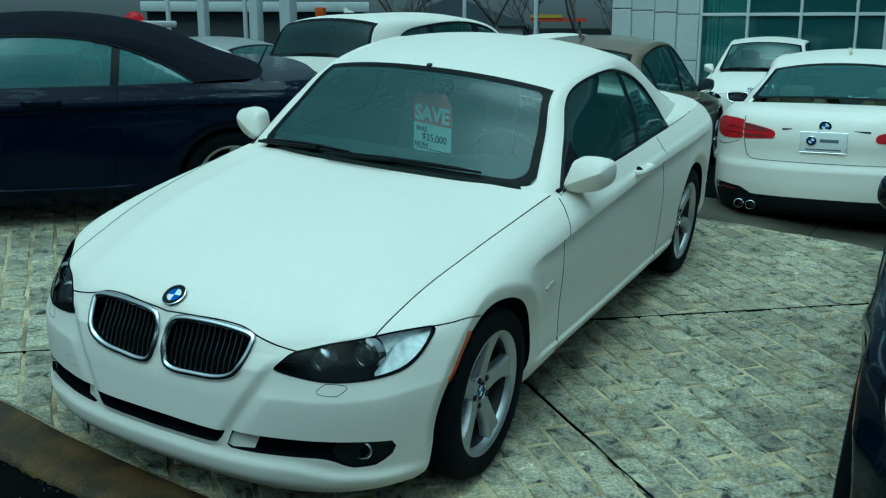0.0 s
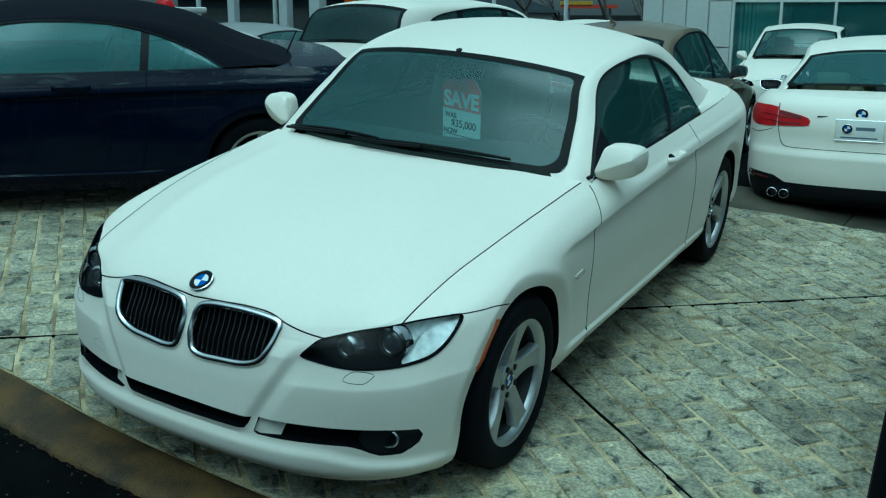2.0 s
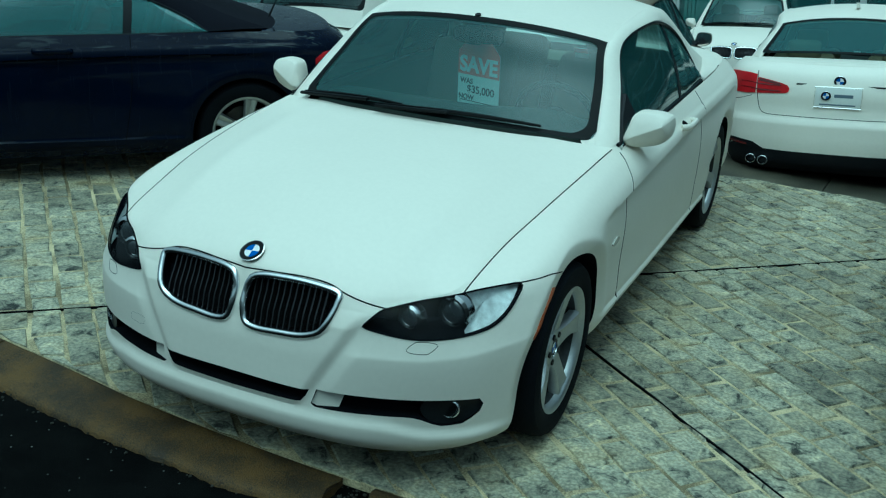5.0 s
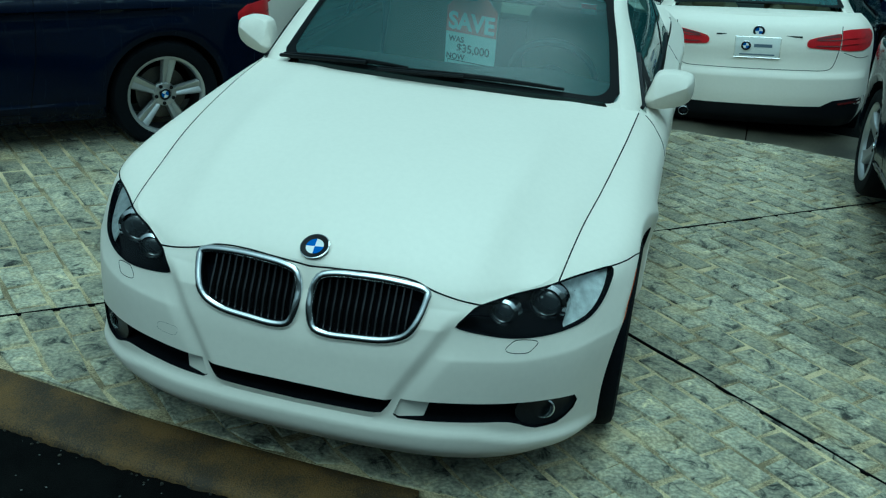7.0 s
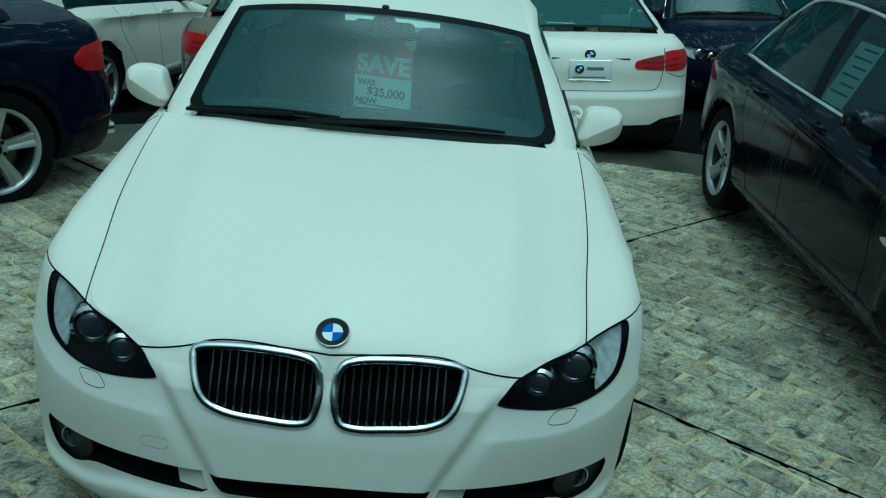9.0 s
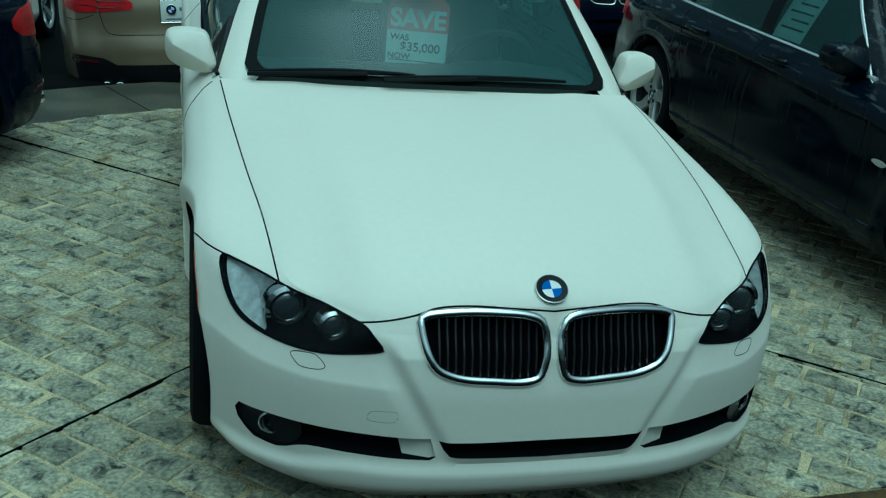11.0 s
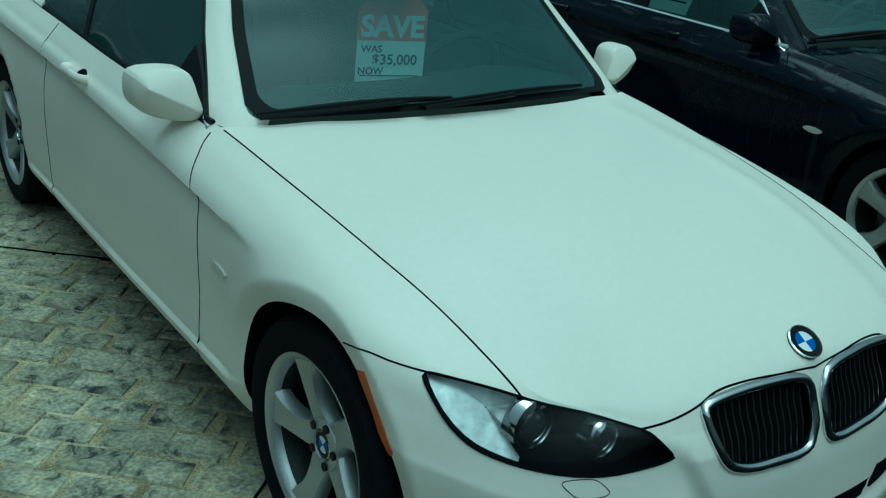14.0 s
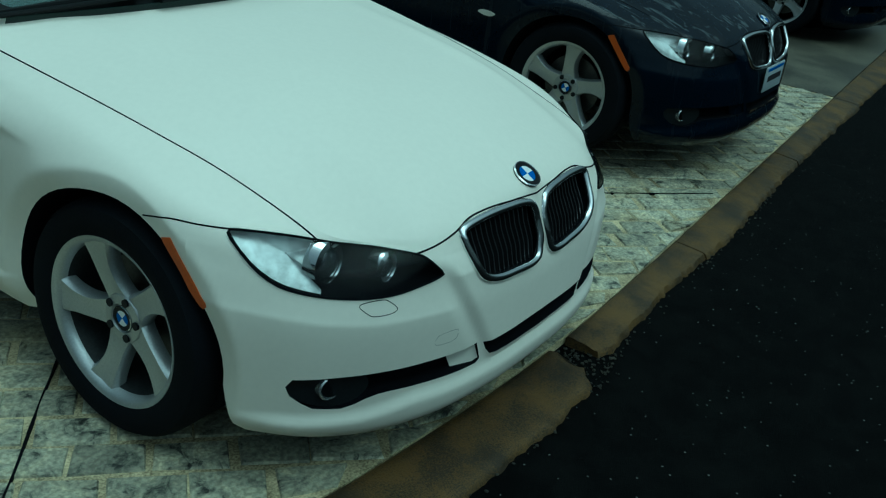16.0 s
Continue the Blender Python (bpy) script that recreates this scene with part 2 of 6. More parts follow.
def tube(path, r, closed=False, n=8, flat=1.0, up=(0, 0, 1)):
    """A round or flattened bar swept along a path; r may vary."""
    p = [Vector(v) for v in path]
    m = len(p)
    rs = r if hasattr(r, "__len__") else [r] * m
    rows = []
    for i in range(m):
        a, b = (p[(i - 1) % m], p[(i + 1) % m]) if closed else (p[max(i - 1, 0)], p[min(i + 1, m - 1)])
        t = (b - a).normalized()
        side = t.cross(Vector(up))
        if side.length < 1e-4:
            side = t.cross(Vector((1, 0.1, 0)))
        side.normalize()
        nrm = side.cross(t).normalized()
        rows.append([p[i] + side * (rs[i] * math.cos(k * 2 * math.pi / n)) + nrm * (rs[i] * flat * math.sin(k * 2 * math.pi / n)) for k in range(n)])
    if closed:
        rows.append(rows[0])
    bm = grid(rows, close_v=True)
    if closed:
        bmesh.ops.remove_doubles(bm, verts=bm.verts, dist=1e-6)
    else:
        for row in (rows[0], rows[-1]):
            bm.faces.new([bm.verts.new(v) for v in row])
        bmesh.ops.remove_doubles(bm, verts=bm.verts, dist=1e-7)
    return bm


def revolve(profile, n=48, axis="x"):
    """Turns (radius, height) pairs round the x axis (or z)."""
    rows = []
    for r, h in profile:
        ring = []
        for k in range(n):
            c, s = math.cos(2 * math.pi * k / n), math.sin(2 * math.pi * k / n)
            ring.append((h, r * c, r * s) if axis == "x" else (r * c, r * s, h))
        rows.append(ring)
    return grid(rows, close_v=True)


def disc(r, h0, h1, n=32, axis="x", bevel=0.0):
    e = bevel
    return revolve([(1e-5, h0), (r - e, h0), (r, h0 + e), (r, h1 - e), (r - e, h1), (1e-5, h1)] if e else [(1e-5, h0), (r, h0), (r, h1), (1e-5, h1)], n, axis)


def prism(outline, vec):
    """A closed solid from a 3D outline pushed along vec."""
    a = [Vector(p) for p in outline]
    v = Vector(vec)
    m = len(a)
    verts = a + [p + v for p in a]
    faces = [tuple(range(m))[::-1], tuple(range(m, 2 * m))] + [(i, (i + 1) % m, m + (i + 1) % m, m + i) for i in range(m)]
    bm = bm_of(verts, faces)
    bmesh.ops.recalc_face_normals(bm, faces=bm.faces)
    return bm


def carve(bm_body, bm_cut, mats=1):
    """Cuts one solid out of another; the cut faces take the cutter's material slots."""
    obs = []
    for b in (bm_body, bm_cut):
        me = bpy.data.meshes.new("tmp")
        b.to_mesh(me)
        b.free()
        for _ in range(mats):
            me.materials.append(None)
        obs.append(new("tmp", me))
    mod = obs[0].modifiers.new("cut", "BOOLEAN")
    mod.operation, mod.solver, mod.object = "DIFFERENCE", "EXACT", obs[1]
    dg = bpy.context.evaluated_depsgraph_get()
    me = bpy.data.meshes.new_from_object(obs[0].evaluated_get(dg))
    out = bmesh.new()
    out.from_mesh(me)
    for o in obs:
        old = o.data
        bpy.data.objects.remove(o)
        bpy.data.meshes.remove(old)
    bpy.data.meshes.remove(me)
    return out


class Skin:
    """The uncut body, on which lamps, seams and badges are laid."""

    def __init__(self, bm):
        self.tree = BVHTree.FromBMesh(bm)

    def hit(self, origin, way):
        p, nrm, _, _ = self.tree.ray_cast(Vector(origin), Vector(way).normalized())
        return p, nrm

    def near(self, p):
        q, nrm, _, _ = self.tree.find_nearest(Vector(p))
        return q, nrm

    def lay(self, pts, way, off=0.0):
        """Points pushed along way onto the skin, raised by off."""
        w = Vector(way).normalized()
        out = []
        for p in pts:
            q, nrm = self.hit(Vector(p) - w * 3, w)
            if q is None:
                q, nrm = self.near(p)
            out.append(q - w * off)
        return out

    def patch(self, outline, way, off=0.0, rings=7):
        """A sheet with that outline lying on the skin."""
        c = np.mean(np.array([list(p) for p in outline]), axis=0)
        rows = []
        for k in range(rings, 0, -1):
            f = k / rings
            rows.append(self.lay([Vector(c + (np.array(p) - c) * f) for p in outline], way, off))
        mid = self.lay([Vector(c)], way, off)[0]
        bm = grid(rows, close_v=True)
        v = bm.verts.new(mid)
        bm.verts.ensure_lookup_table()
        m, k0 = len(outline), (rings - 1) * len(outline)
        for j in range(m):
            bm.faces.new((bm.verts[k0 + j], bm.verts[k0 + (j + 1) % m], v))
        return bm


def thick(bm, way, t):
    """Gives a sheet thickness t along way."""
    geo = bmesh.ops.extrude_face_region(bm, geom=bm.faces[:] )
    w = Vector(way).normalized() * t
    for v in geo["geom"]:
        if isinstance(v, bmesh.types.BMVert):
            v.co += w
    return bm


# ---------------- cars ----------------
# Long control lines of a car body, from the nose round the side to the tail: (half width, y, height), front axle at y = 0.
BODY_LINES = {
    "bottom": [(0, -.685, .140), (.22, -.678, .140), (.42, -.645, .138), (.58, -.570, .135), (.705, -.46, .140), (.81, -.29, .158), (.82, 0, .21), (.815, .4, .20),
               (.81, .74, .20), (.81, 1.2, .20), (.81, 2.0, .20), (.82, 2.76, .21), (.79, 3.25, .22), (.66, 3.6, .22), (.35, 3.74, .23), (0, 3.76, .23)],
    "lower": [(0, -.738, .200), (.22, -.730, .200), (.42, -.695, .195), (.59, -.620, .190), (.728, -.510, .195), (.838, -.3, .22), (.862, 0, .30), (.862, .4, .28),
              (.865, .74, .28), (.868, 1.2, .28), (.868, 2.0, .28), (.868, 2.76, .30), (.835, 3.25, .30), (.69, 3.63, .30), (.36, 3.79, .30), (0, 3.82, .30)],
    "mid": [(0, -.732, .43), (.22, -.725, .43), (.42, -.696, .43), (.595, -.628, .435), (.732, -.515, .44), (.848, -.3, .455), (.884, 0, .48), (.875, .4, .46),
            (.878, .74, .46), (.882, 1.2, .46), (.885, 2.0, .46), (.888, 2.76, .48), (.85, 3.25, .48), (.71, 3.62, .50), (.37, 3.79, .50), (0, 3.82, .50)],
    "crease": [(0, -.708, .535), (.22, -.700, .535), (.42, -.680, .54), (.588, -.608, .55), (.715, -.495, .565), (.842, -.29, .60), (.880, 0, .66), (.882, .4, .725),
               (.884, .74, .750), (.886, 1.2, .776), (.884, 2.0, .805), (.885, 2.76, .82), (.845, 3.25, .815), (.70, 3.6, .78), (.37, 3.76, .78), (0, 3.79, .78)],
    "upper": [(0, -.696, .615), (.22, -.682, .608), (.43, -.664, .590), (.57, -.578, .605), (.697, -.460, .632), (.803, -.27, .688), (.822, 0, .750), (.822, .4, .808),
              (.832, .74, .836), (.85, 1.2, .845), (.85, 2.0, .87), (.845, 2.76, .89), (.80, 3.25, .89), (.67, 3.56, .89), (.36, 3.70, .89), (0, 3.73, .89)],
    "top": [(0, -.676, .670), (.20, -.660, .662), (.42, -.642, .628), (.54, -.56, .640), (.632, -.485, .662), (.676, -.24, .733), (.708, 0, .786), (.742, .4, .848),
            (.762, .72, .884), (.805, 1.2, .905), (.805, 2.0, .925), (.79, 2.76, .945), (.73, 3.25, .945), (.6, 3.5, .94), (.33, 3.60, .935), (0, 3.63, .93)],
}
LEVEL = np.array([0, .16, .42, .66, .84, 1.0])  # where those lines lie from the sill to the top edge
FRONT, SEAM, BELT, DECK, TAIL = 4, 8, 11.25, 13, 15  # stations: hood corner, pillar foot, end of cabin, deck corner, tail


def edge_x(z):
    """Half width of the prow at a height."""
    return .285 + (z - .332) * .58


def smooth_ramp(t):
    t = min(1, max(0, t))
    return t * t * (3 - 2 * t)


def body_skin(nf=22, ns=44, nb=44, nd=16, nv=34, stretch=None):
    """The closed body: walls, hood, tub and boot lid. Faces carry slots: 0 wall, 1 hood, 2 lid, 3 door, 4 tub, 5 under, 6 bumper."""
    names = ("bottom", "lower", "mid", "crease", "upper", "top")
    L = np.array([BODY_LINES[k] for k in names], float)  # 6 x 16 x 3
    if stretch is not None:
        L = stretch(L)
    k = np.concatenate([np.linspace(0, FRONT, nf + 1), np.linspace(FRONT, SEAM, ns + 1)[1:], np.linspace(SEAM, BELT, nb + 1)[1:],
                        np.linspace(BELT, DECK, nd + 1)[1:], np.linspace(DECK, TAIL, nf + 1)[1:]])
    st = np.arange(16)
    dist = np.r_[0, np.cumsum(np.linalg.norm(np.diff(L[2], axis=0), axis=1))]
    q = np.interp(k, st, dist)
    C = np.array([hermite(dist, row, q) for row in L])
    C[:, 0, 0] = 0
    C[:, -1, 0] = 0
    v = np.linspace(0, 1, nv + 1)
    m = len(k)
    W = np.empty((m, nv + 1, 3))
    for i in range(m):
        W[i] = hermite(LEVEL, C[:, i], v)
    # pressed forms of the sheet metal
    for i in range(m):
        for j in range(nv + 1):
            x, y, z = W[i, j]
            if .15 < y < 3.0 and j < nv:  # hollow below the waist crease
                zc = np.interp(y, [.2, .4, .74, 1.2, 2.0, 2.76], [.715, .732, .752, .780, .808, .823])
                f = smooth_ramp((y - .20) / .42) * min(1, (3.0 - y) / .3)
                dz = zc - z
                if dz > 0:
                    W[i, j, 0] -= f * .034 * math.exp(-dz / .11) * (1 - math.exp(-dz / .011))
            if .36 < y < 2.40 and z < .33:  # sill, a ledge below the doors
                W[i, j, 0] += .013 * smooth_ramp((.318 - z) / .016) * min(1, (y - .36) / .08) * min(1, (2.40 - y) / .08)
            for yc in (0, 2.76):  # wheel arch lips
                r = math.hypot(y - yc, z - .317)
                if .30 < r < .48 and z < .86 and x > .6:
                    W[i, j, 0] += .008 - .42 * (.402 - r) if r < .402 else .008 * max(0, 1 - (r - .402) / .08) ** 2
            if y < -.40 and .265 < z < .60:  # the prow between the two creases below the lamps
                f = min(1, max(0, (edge_x(z) - x) / .032))
                W[i, j, 1] -= .016 * f * min(1, (.60 - z) / .05) * min(1, (z - .265) / .035)
            if y < -.12 and .22 < z < .64 and x > .26:  # shelf below the lamps: its edge, and the upright face below it
                zc = np.interp(x, [.38, .48, .60, .70, .80, .86], [.470, .474, .474, .482, .500, .515])
                turn_in = radians(np.interp(x, [.3, .45, .6, .7, .8, .88], [6, 22, 38, 48, 64, 85]))
                f = math.exp(-(z - zc) / .040) if z > zc else 1 - smooth_ramp((zc - z) / .24)
                f *= .012 * min(1, max(0, (x - edge_x(z)) / .05)) * min(1, max(0, (-.14 - y) / .12))
                W[i, j, 0] += f * math.sin(turn_in)
                W[i, j, 1] -= f * math.cos(turn_in)
            if y > 3.3 and .22 < z < .85:  # rear: boot face hollowed, bumper shelf proud below it
                f = min(1, (y - 3.3) / .25)
                W[i, j, 1] += f * (.026 * smooth_ramp((.640 - z) / .035) * (1 - .6 * smooth_ramp((.50 - z) / .2)) - .010 * math.exp(-((z - .72) / .07) ** 2))
            if y < -.2 and z < .29:  # lower lip, a step proud of the face
                f = .016 * smooth_ramp((np.interp(x, [0, .50, .62, .72], [.272, .268, .240, .236]) - z) / .035) * smooth_ramp((-.34 - y) / .16)
                turn_in = radians(np.interp(x, [0, .3, .45, .6, .7, .8, .88], [0, 8, 22, 38, 48, 64, 85]))
                W[i, j, 0] += f * math.sin(turn_in)
                W[i, j, 1] -= f * math.cos(turn_in)
    T = W[:, -1]
    i1, i2, i3, i4 = nf, nf + ns, nf + ns + nb, nf + ns + nb + nd
    cols = 2 * nf + 1
    verts, faces, slots = [], [], []

    def put(p):
        verts.append(tuple(p))
        return len(verts) - 1

    wid = {}
    for side in (1, -1):
        for i in range(m):
            for j in range(nv + 1):
                if side < 0 and i in (0, m - 1):
                    wid[side, i, j] = wid[1, i, j]
                else:
                    wid[side, i, j] = put((side * W[i, j, 0], W[i, j, 1], W[i, j, 2]))
        for i in range(m - 1):
            for j in range(nv):
                f = [wid[side, i, j], wid[side, i + 1, j], wid[side, i + 1, j + 1], wid[side, i, j + 1]]
                faces.append(f if side > 0 else f[::-1])
                y, z = W[i, j, 1], W[i, j, 2]
                kk = k[i]
                slots.append(3 if 8.05 <= kk < 9.98 and j >= 5 else (6 if kk < 5.05 or kk > 12.6 else 0))

    def row_left(i):  # edge index to column: columns run from the left (+x) to the right
        return wid[1, i, nv], wid[-1, i, nv]

    def sheet(rows, first, last, slot, shape):
        """rows: T indices; first and last: ready vertex rows or None."""
        prev = first
        for n_r, i in enumerate(rows):
            if n_r == 0:
                continue
            a, b = row_left(i)
            if n_r == len(rows) - 1 and last is not None:
                cur = last
            else:
                cur = [a] + [put(shape(n_r / (len(rows) - 1), 1 - 2 * c / (cols - 1), T[i])) for c in range(1, cols - 1)] + [b]
            for c in range(cols - 1):
                faces.append([prev[c], cur[c], cur[c + 1], prev[c + 1]])
                slots.append(slot)
            prev = cur
        return prev

    front = [wid[1, i, nv] for i in range(i1, 0, -1)] + [wid[1, 0, nv]] + [wid[-1, i, nv] for i in range(1, i1 + 1)]
    Tc = T[0]

    def hood(b, a, p):
        # Coons blend from the nose edge to the cowl, with a crowned middle
        ia = abs(a) * i1
        lo = int(min(ia, i1 - 1))
        F = T[lo] + (T[lo + 1] - T[lo]) * (ia - lo)
        bow = -.17 * (1 - a * a)
        cowl_z = .030 * (1 - a * a)
        y = p[1] + (F[1] - T[i1][1]) * (1 - b) ** 1.0 + bow * b
        zf = (F[2] - T[i1][2]) * (1 - b) ** 3
        crown = (1 - abs(a) ** 2.2) * (.075 * math.sin(math.pi * min(1, b * 1.02)) ** .7 * (1 - .55 * b))
        rib = .009 * math.exp(-((abs(a) - (.50 + .18 * b)) / .10) ** 2) * math.sin(math.pi * min(1, b * .9)) ** .6
        return (a * (p[0] + (abs(F[0]) / max(abs(a), 1e-6) - T[i1][0]) * (1 - b) ** 1.0) if abs(a) > 1e-6 else 0, y, p[2] + zf + crown + rib + cowl_z * b)

    cowl = sheet(list(range(i1, i2 + 1)), front, None, 1, hood)

    def tub(b, a, p):
        edge = min(1, (1 - abs(a)) / .10)
        deep = .42 * min(1, edge) * min(1, b / .06) * min(1, (1 - b) / .10)
        return (a * p[0], p[1] + (-.17 * (1 - a * a)) * (1 - b) ** 6 + .12 * (1 - a * a) * b ** 6, p[2] + .03 * (1 - a * a) * (1 - b) ** 6 - deep)

    back = sheet(list(range(i2, i3 + 1)), cowl, None, 4, tub)
    tail = [wid[1, i, nv] for i in range(i4, m - 1)] + [wid[1, m - 1, nv]] + [wid[-1, i, nv] for i in range(m - 2, i4 - 1, -1)]

    def deck(b, a, p):
        ia = (1 - abs(a)) * i1
        lo = int(min(ia, i1 - 1))
        R = T[i4 + lo] + (T[i4 + lo + 1] - T[i4 + lo]) * (ia - lo)
        return (a * p[0] + (R[0] * (1 if a >= 0 else -1) - a * T[i4][0]) * b, p[1] + .12 * (1 - a * a) * (1 - b) + (R[1] - T[i4][1]) * b, p[2] + .018 * (1 - a * a))

    sheet(list(range(i3, i4 + 1)), back, tail, 2, deck)
    # under side
    for i in range(m - 1):
        f = [wid[1, i, 0], wid[-1, i, 0], wid[-1, i + 1, 0], wid[1, i + 1, 0]]
        f = [x for n_, x in enumerate(f) if x not in f[:n_]]
        if len(f) > 2:
            faces.append(f)
            slots.append(5)
    bm = bm_of(verts, [])
    bm.verts.ensure_lookup_table()
    for f, s in zip(faces, slots):
        try:
            face = bm.faces.new([bm.verts[x] for x in f])
            face.material_index = s
        except ValueError:
            pass
    bmesh.ops.recalc_face_normals(bm, faces=bm.faces)
    return bm


def split(bm, slots):
    """The faces of those slots as a bmesh of their own."""
    out = bm.copy()
    bmesh.ops.delete(out, geom=[f for f in out.faces if f.material_index not in slots], context="FACES")
    for f in out.faces:
        f.material_index = 0
    return out


# --- wheel ---
def wheel(parent, m, style="star", tyre_label="black rubber tyre", dirty=False):
    """One wheel: hub and brake disc, tyre, rim with spokes, badge cap. Its outer face looks along +x."""
    R = .317
    hub = part("wheel", join(disc(.15, -.03, -.005, 40), disc(.07, -.06, .02, 24)), STEEL, parent, at=m)
    prof = [(.222, -.10), (.240, -.107), (.275, -.112), (.300, -.106), (.313, -.088), (R, -.06), (R, -.03), (R - .006, -.028), (R - .006, -.022), (R, -.02), (R, .02),
            (R - .006, .022), (R - .006, .028), (R, .03), (R, .06), (.313, .088), (.300, .106), (.275, .112), (.250, .109), (.232, .104), (.222, .098)]
    part("tyre", revolve(prof, 56), RUBBER, hub, tyre_label)
    part("barrel", revolve([(.222, -.10), (.218, -.06), (.195, -.03), (.196, .02), (.203, .058), (.207, .078)], 60), BARREL, hub, "inner rim barrel, darkened for the shade behind the spokes")
    rim = revolve([(.205, .074), (.207, .082), (.213, .095), (.221, .101), (.229, .104), (.231, .099), (.229, .094)], 60)
    bms = [rim]
    out_x = .088
    spokes = 5
    for s in range(spokes):
        a0 = 2 * math.pi * s / spokes + math.pi / 2
        rows = []
        for q in range(9):
            f = q / 8
            r = .045 + f * (.216 - .045)
            twin = style != "star"
            half = .024 + .020 * f if twin else .0335 + .024 * abs((f - .45) / .55) ** 2.2
            lean = 0 if twin else .010 * math.sin(math.pi * f)
            x = .040 + (out_x - .040) * (.35 + .65 * f ** .8)
            c, sn = math.cos(a0), math.sin(a0)
            groove = .012 if twin else .003
            ring = []
            for w, dx in ((-1, -.034), (-1, -.009), (-.80, .003), (-.45, .002), (0, .002 - groove), (.45, .002), (.80, .003), (1, -.009), (1, -.034)):
                tt = w * half + lean
                ring.append((x + dx, r * c - tt * sn, r * sn + tt * c))
            rows.append(ring)
        bms.append(grid(rows, close_v=True))
    bms.append(revolve([(.068, .030), (.070, .058), (.064, .066), (.040, .068), (.036, .060), (.001, .060)], 36))
    part("rim", join(*bms), ALLOY, hub, "silver alloy rim with five spokes")
    for s in range(5):
        a0 = 2 * math.pi * (s + .5) / 5 + math.pi / 2
        part("wheel_bolt", moved(disc(.011, .058, .072, 12), Matrix.Translation((0, .053 * math.cos(a0), .053 * math.sin(a0)))), TRIM, hub)
    badge(hub, Matrix.Translation((.060, 0, 0)) @ pose(0, 0, 0, 90, 0, 90), .034, "hub_badge")
    return hub


def badge(parent, m, r, name="badge"):
    """A round badge of blue and white quarters in a dark ring; its face looks along local z... upright is local y."""
    def sector(a0, a1, r1, h):
        n = 8
        ring = [(r1 * math.cos(a0 + (a1 - a0) * i / n), r1 * math.sin(a0 + (a1 - a0) * i / n), h) for i in range(n + 1)]
        bm = bm_of([(0, 0, h)] + ring, [(0, i + 1, i + 2) for i in range(n)])
        return bm
    ring = part(name, moved(join(revolve([(1e-5, 0), (r, 0), (r, .004), (r * .96, .006), (r * .66, .006), (r * .62, .005), (1e-5, .0045)], 36, "z")), Matrix()), BADGEBLACK, parent, "round black-ringed badge", at=m)
    part("badge_rim", revolve([(r * .95, .004), (r * 1.02, .004), (r * 1.02, .0075), (r * .97, .0085), (r * .95, .0055)], 36, "z"), CHROME, ring)
    q = math.pi / 2
    part("badge_quarter", join(sector(q, 2 * q, r * .62, .0065), sector(3 * q, 4 * q, r * .62, .0065)), BLUE, ring, smooth=0)
    part("badge_quarter", join(sector(0, q, r * .62, .0065), sector(2 * q, 3 * q, r * .62, .0065)), BADGEWHITE, ring, smooth=0)
    return ring


def outline_xz(ctrl, n, side=1, y=-2.0):
    return [Vector((side * x, y, z)) for x, z in along(ctrl, n, closed=True)]


# front view outlines (half width, height)
KIDNEY = [(.022, .616), (.034, .640), (.07, .651), (.14, .655), (.20, .655), (.285, .649), (.318, .643), (.332, .635), (.332, .618), (.320, .570), (.297, .530), (.245, .507), (.15, .498), (.07, .495), (.036, .505), (.022, .54), (.018, .58)]
LAMP = [(.420, .562), (.427, .572), (.458, .604), (.472, .612), (.54, .629), (.63, .648), (.70, .660), (.76, .668), (.782, .669), (.785, .662), (.775, .635), (.752, .590), (.725, .562), (.690, .548), (.62, .538), (.54, .538), (.47, .549), (.432, .557)]
CENTRE_DUCT = [(-.276, .335), (0, .338), (.276, .335), (.252, .290), (0, .286), (-.252, .290)]
SIDE_DUCT = [(.296, .337), (.378, .340), (.46, .342), (.58, .343), (.68, .340), (.750, .334), (.762, .324), (.750, .282), (.716, .252), (.664, .246), (.632, .258), (.600, .277), (.56, .281), (.46, .280), (.352, .277), (.276, .277)]


def polyline_closed(ctrl, n):
    """Closed outline with fairly sharp corners."""
    pts = np.array(list(ctrl) + [ctrl[0]], float)
    d = np.r_[0, np.cumsum(np.linalg.norm(np.diff(pts, axis=0), axis=1))]
    q = np.linspace(0, d[-1], n, endpoint=False)
    return np.c_[np.interp(q, d, pts[:, 0]), np.interp(q, d, pts[:, 1])]


LAMP_WAY = Vector((-.50, .866, 0))  # into the left lamp


def lamp_outline(side, n=44):
    """Lamp outline as 3D points far in front of the nose, to be pushed back along the lamp's own direction."""
    pts = []
    for x, z in along(LAMP, n, closed=True):
        # nose line in plan at lamp height gives the place on the skin
        y = float(np.interp(x, [.40, .43, .57, .69, .795, .83], [-.69, -.668, -.575, -.455, -.30, -.20]))
        pts.append(Vector((x, y, z)) - LAMP_WAY * 1.0)
    if side < 0:
        pts = [Vector((-p.x, p.y, p.z)) for p in pts]
    return pts


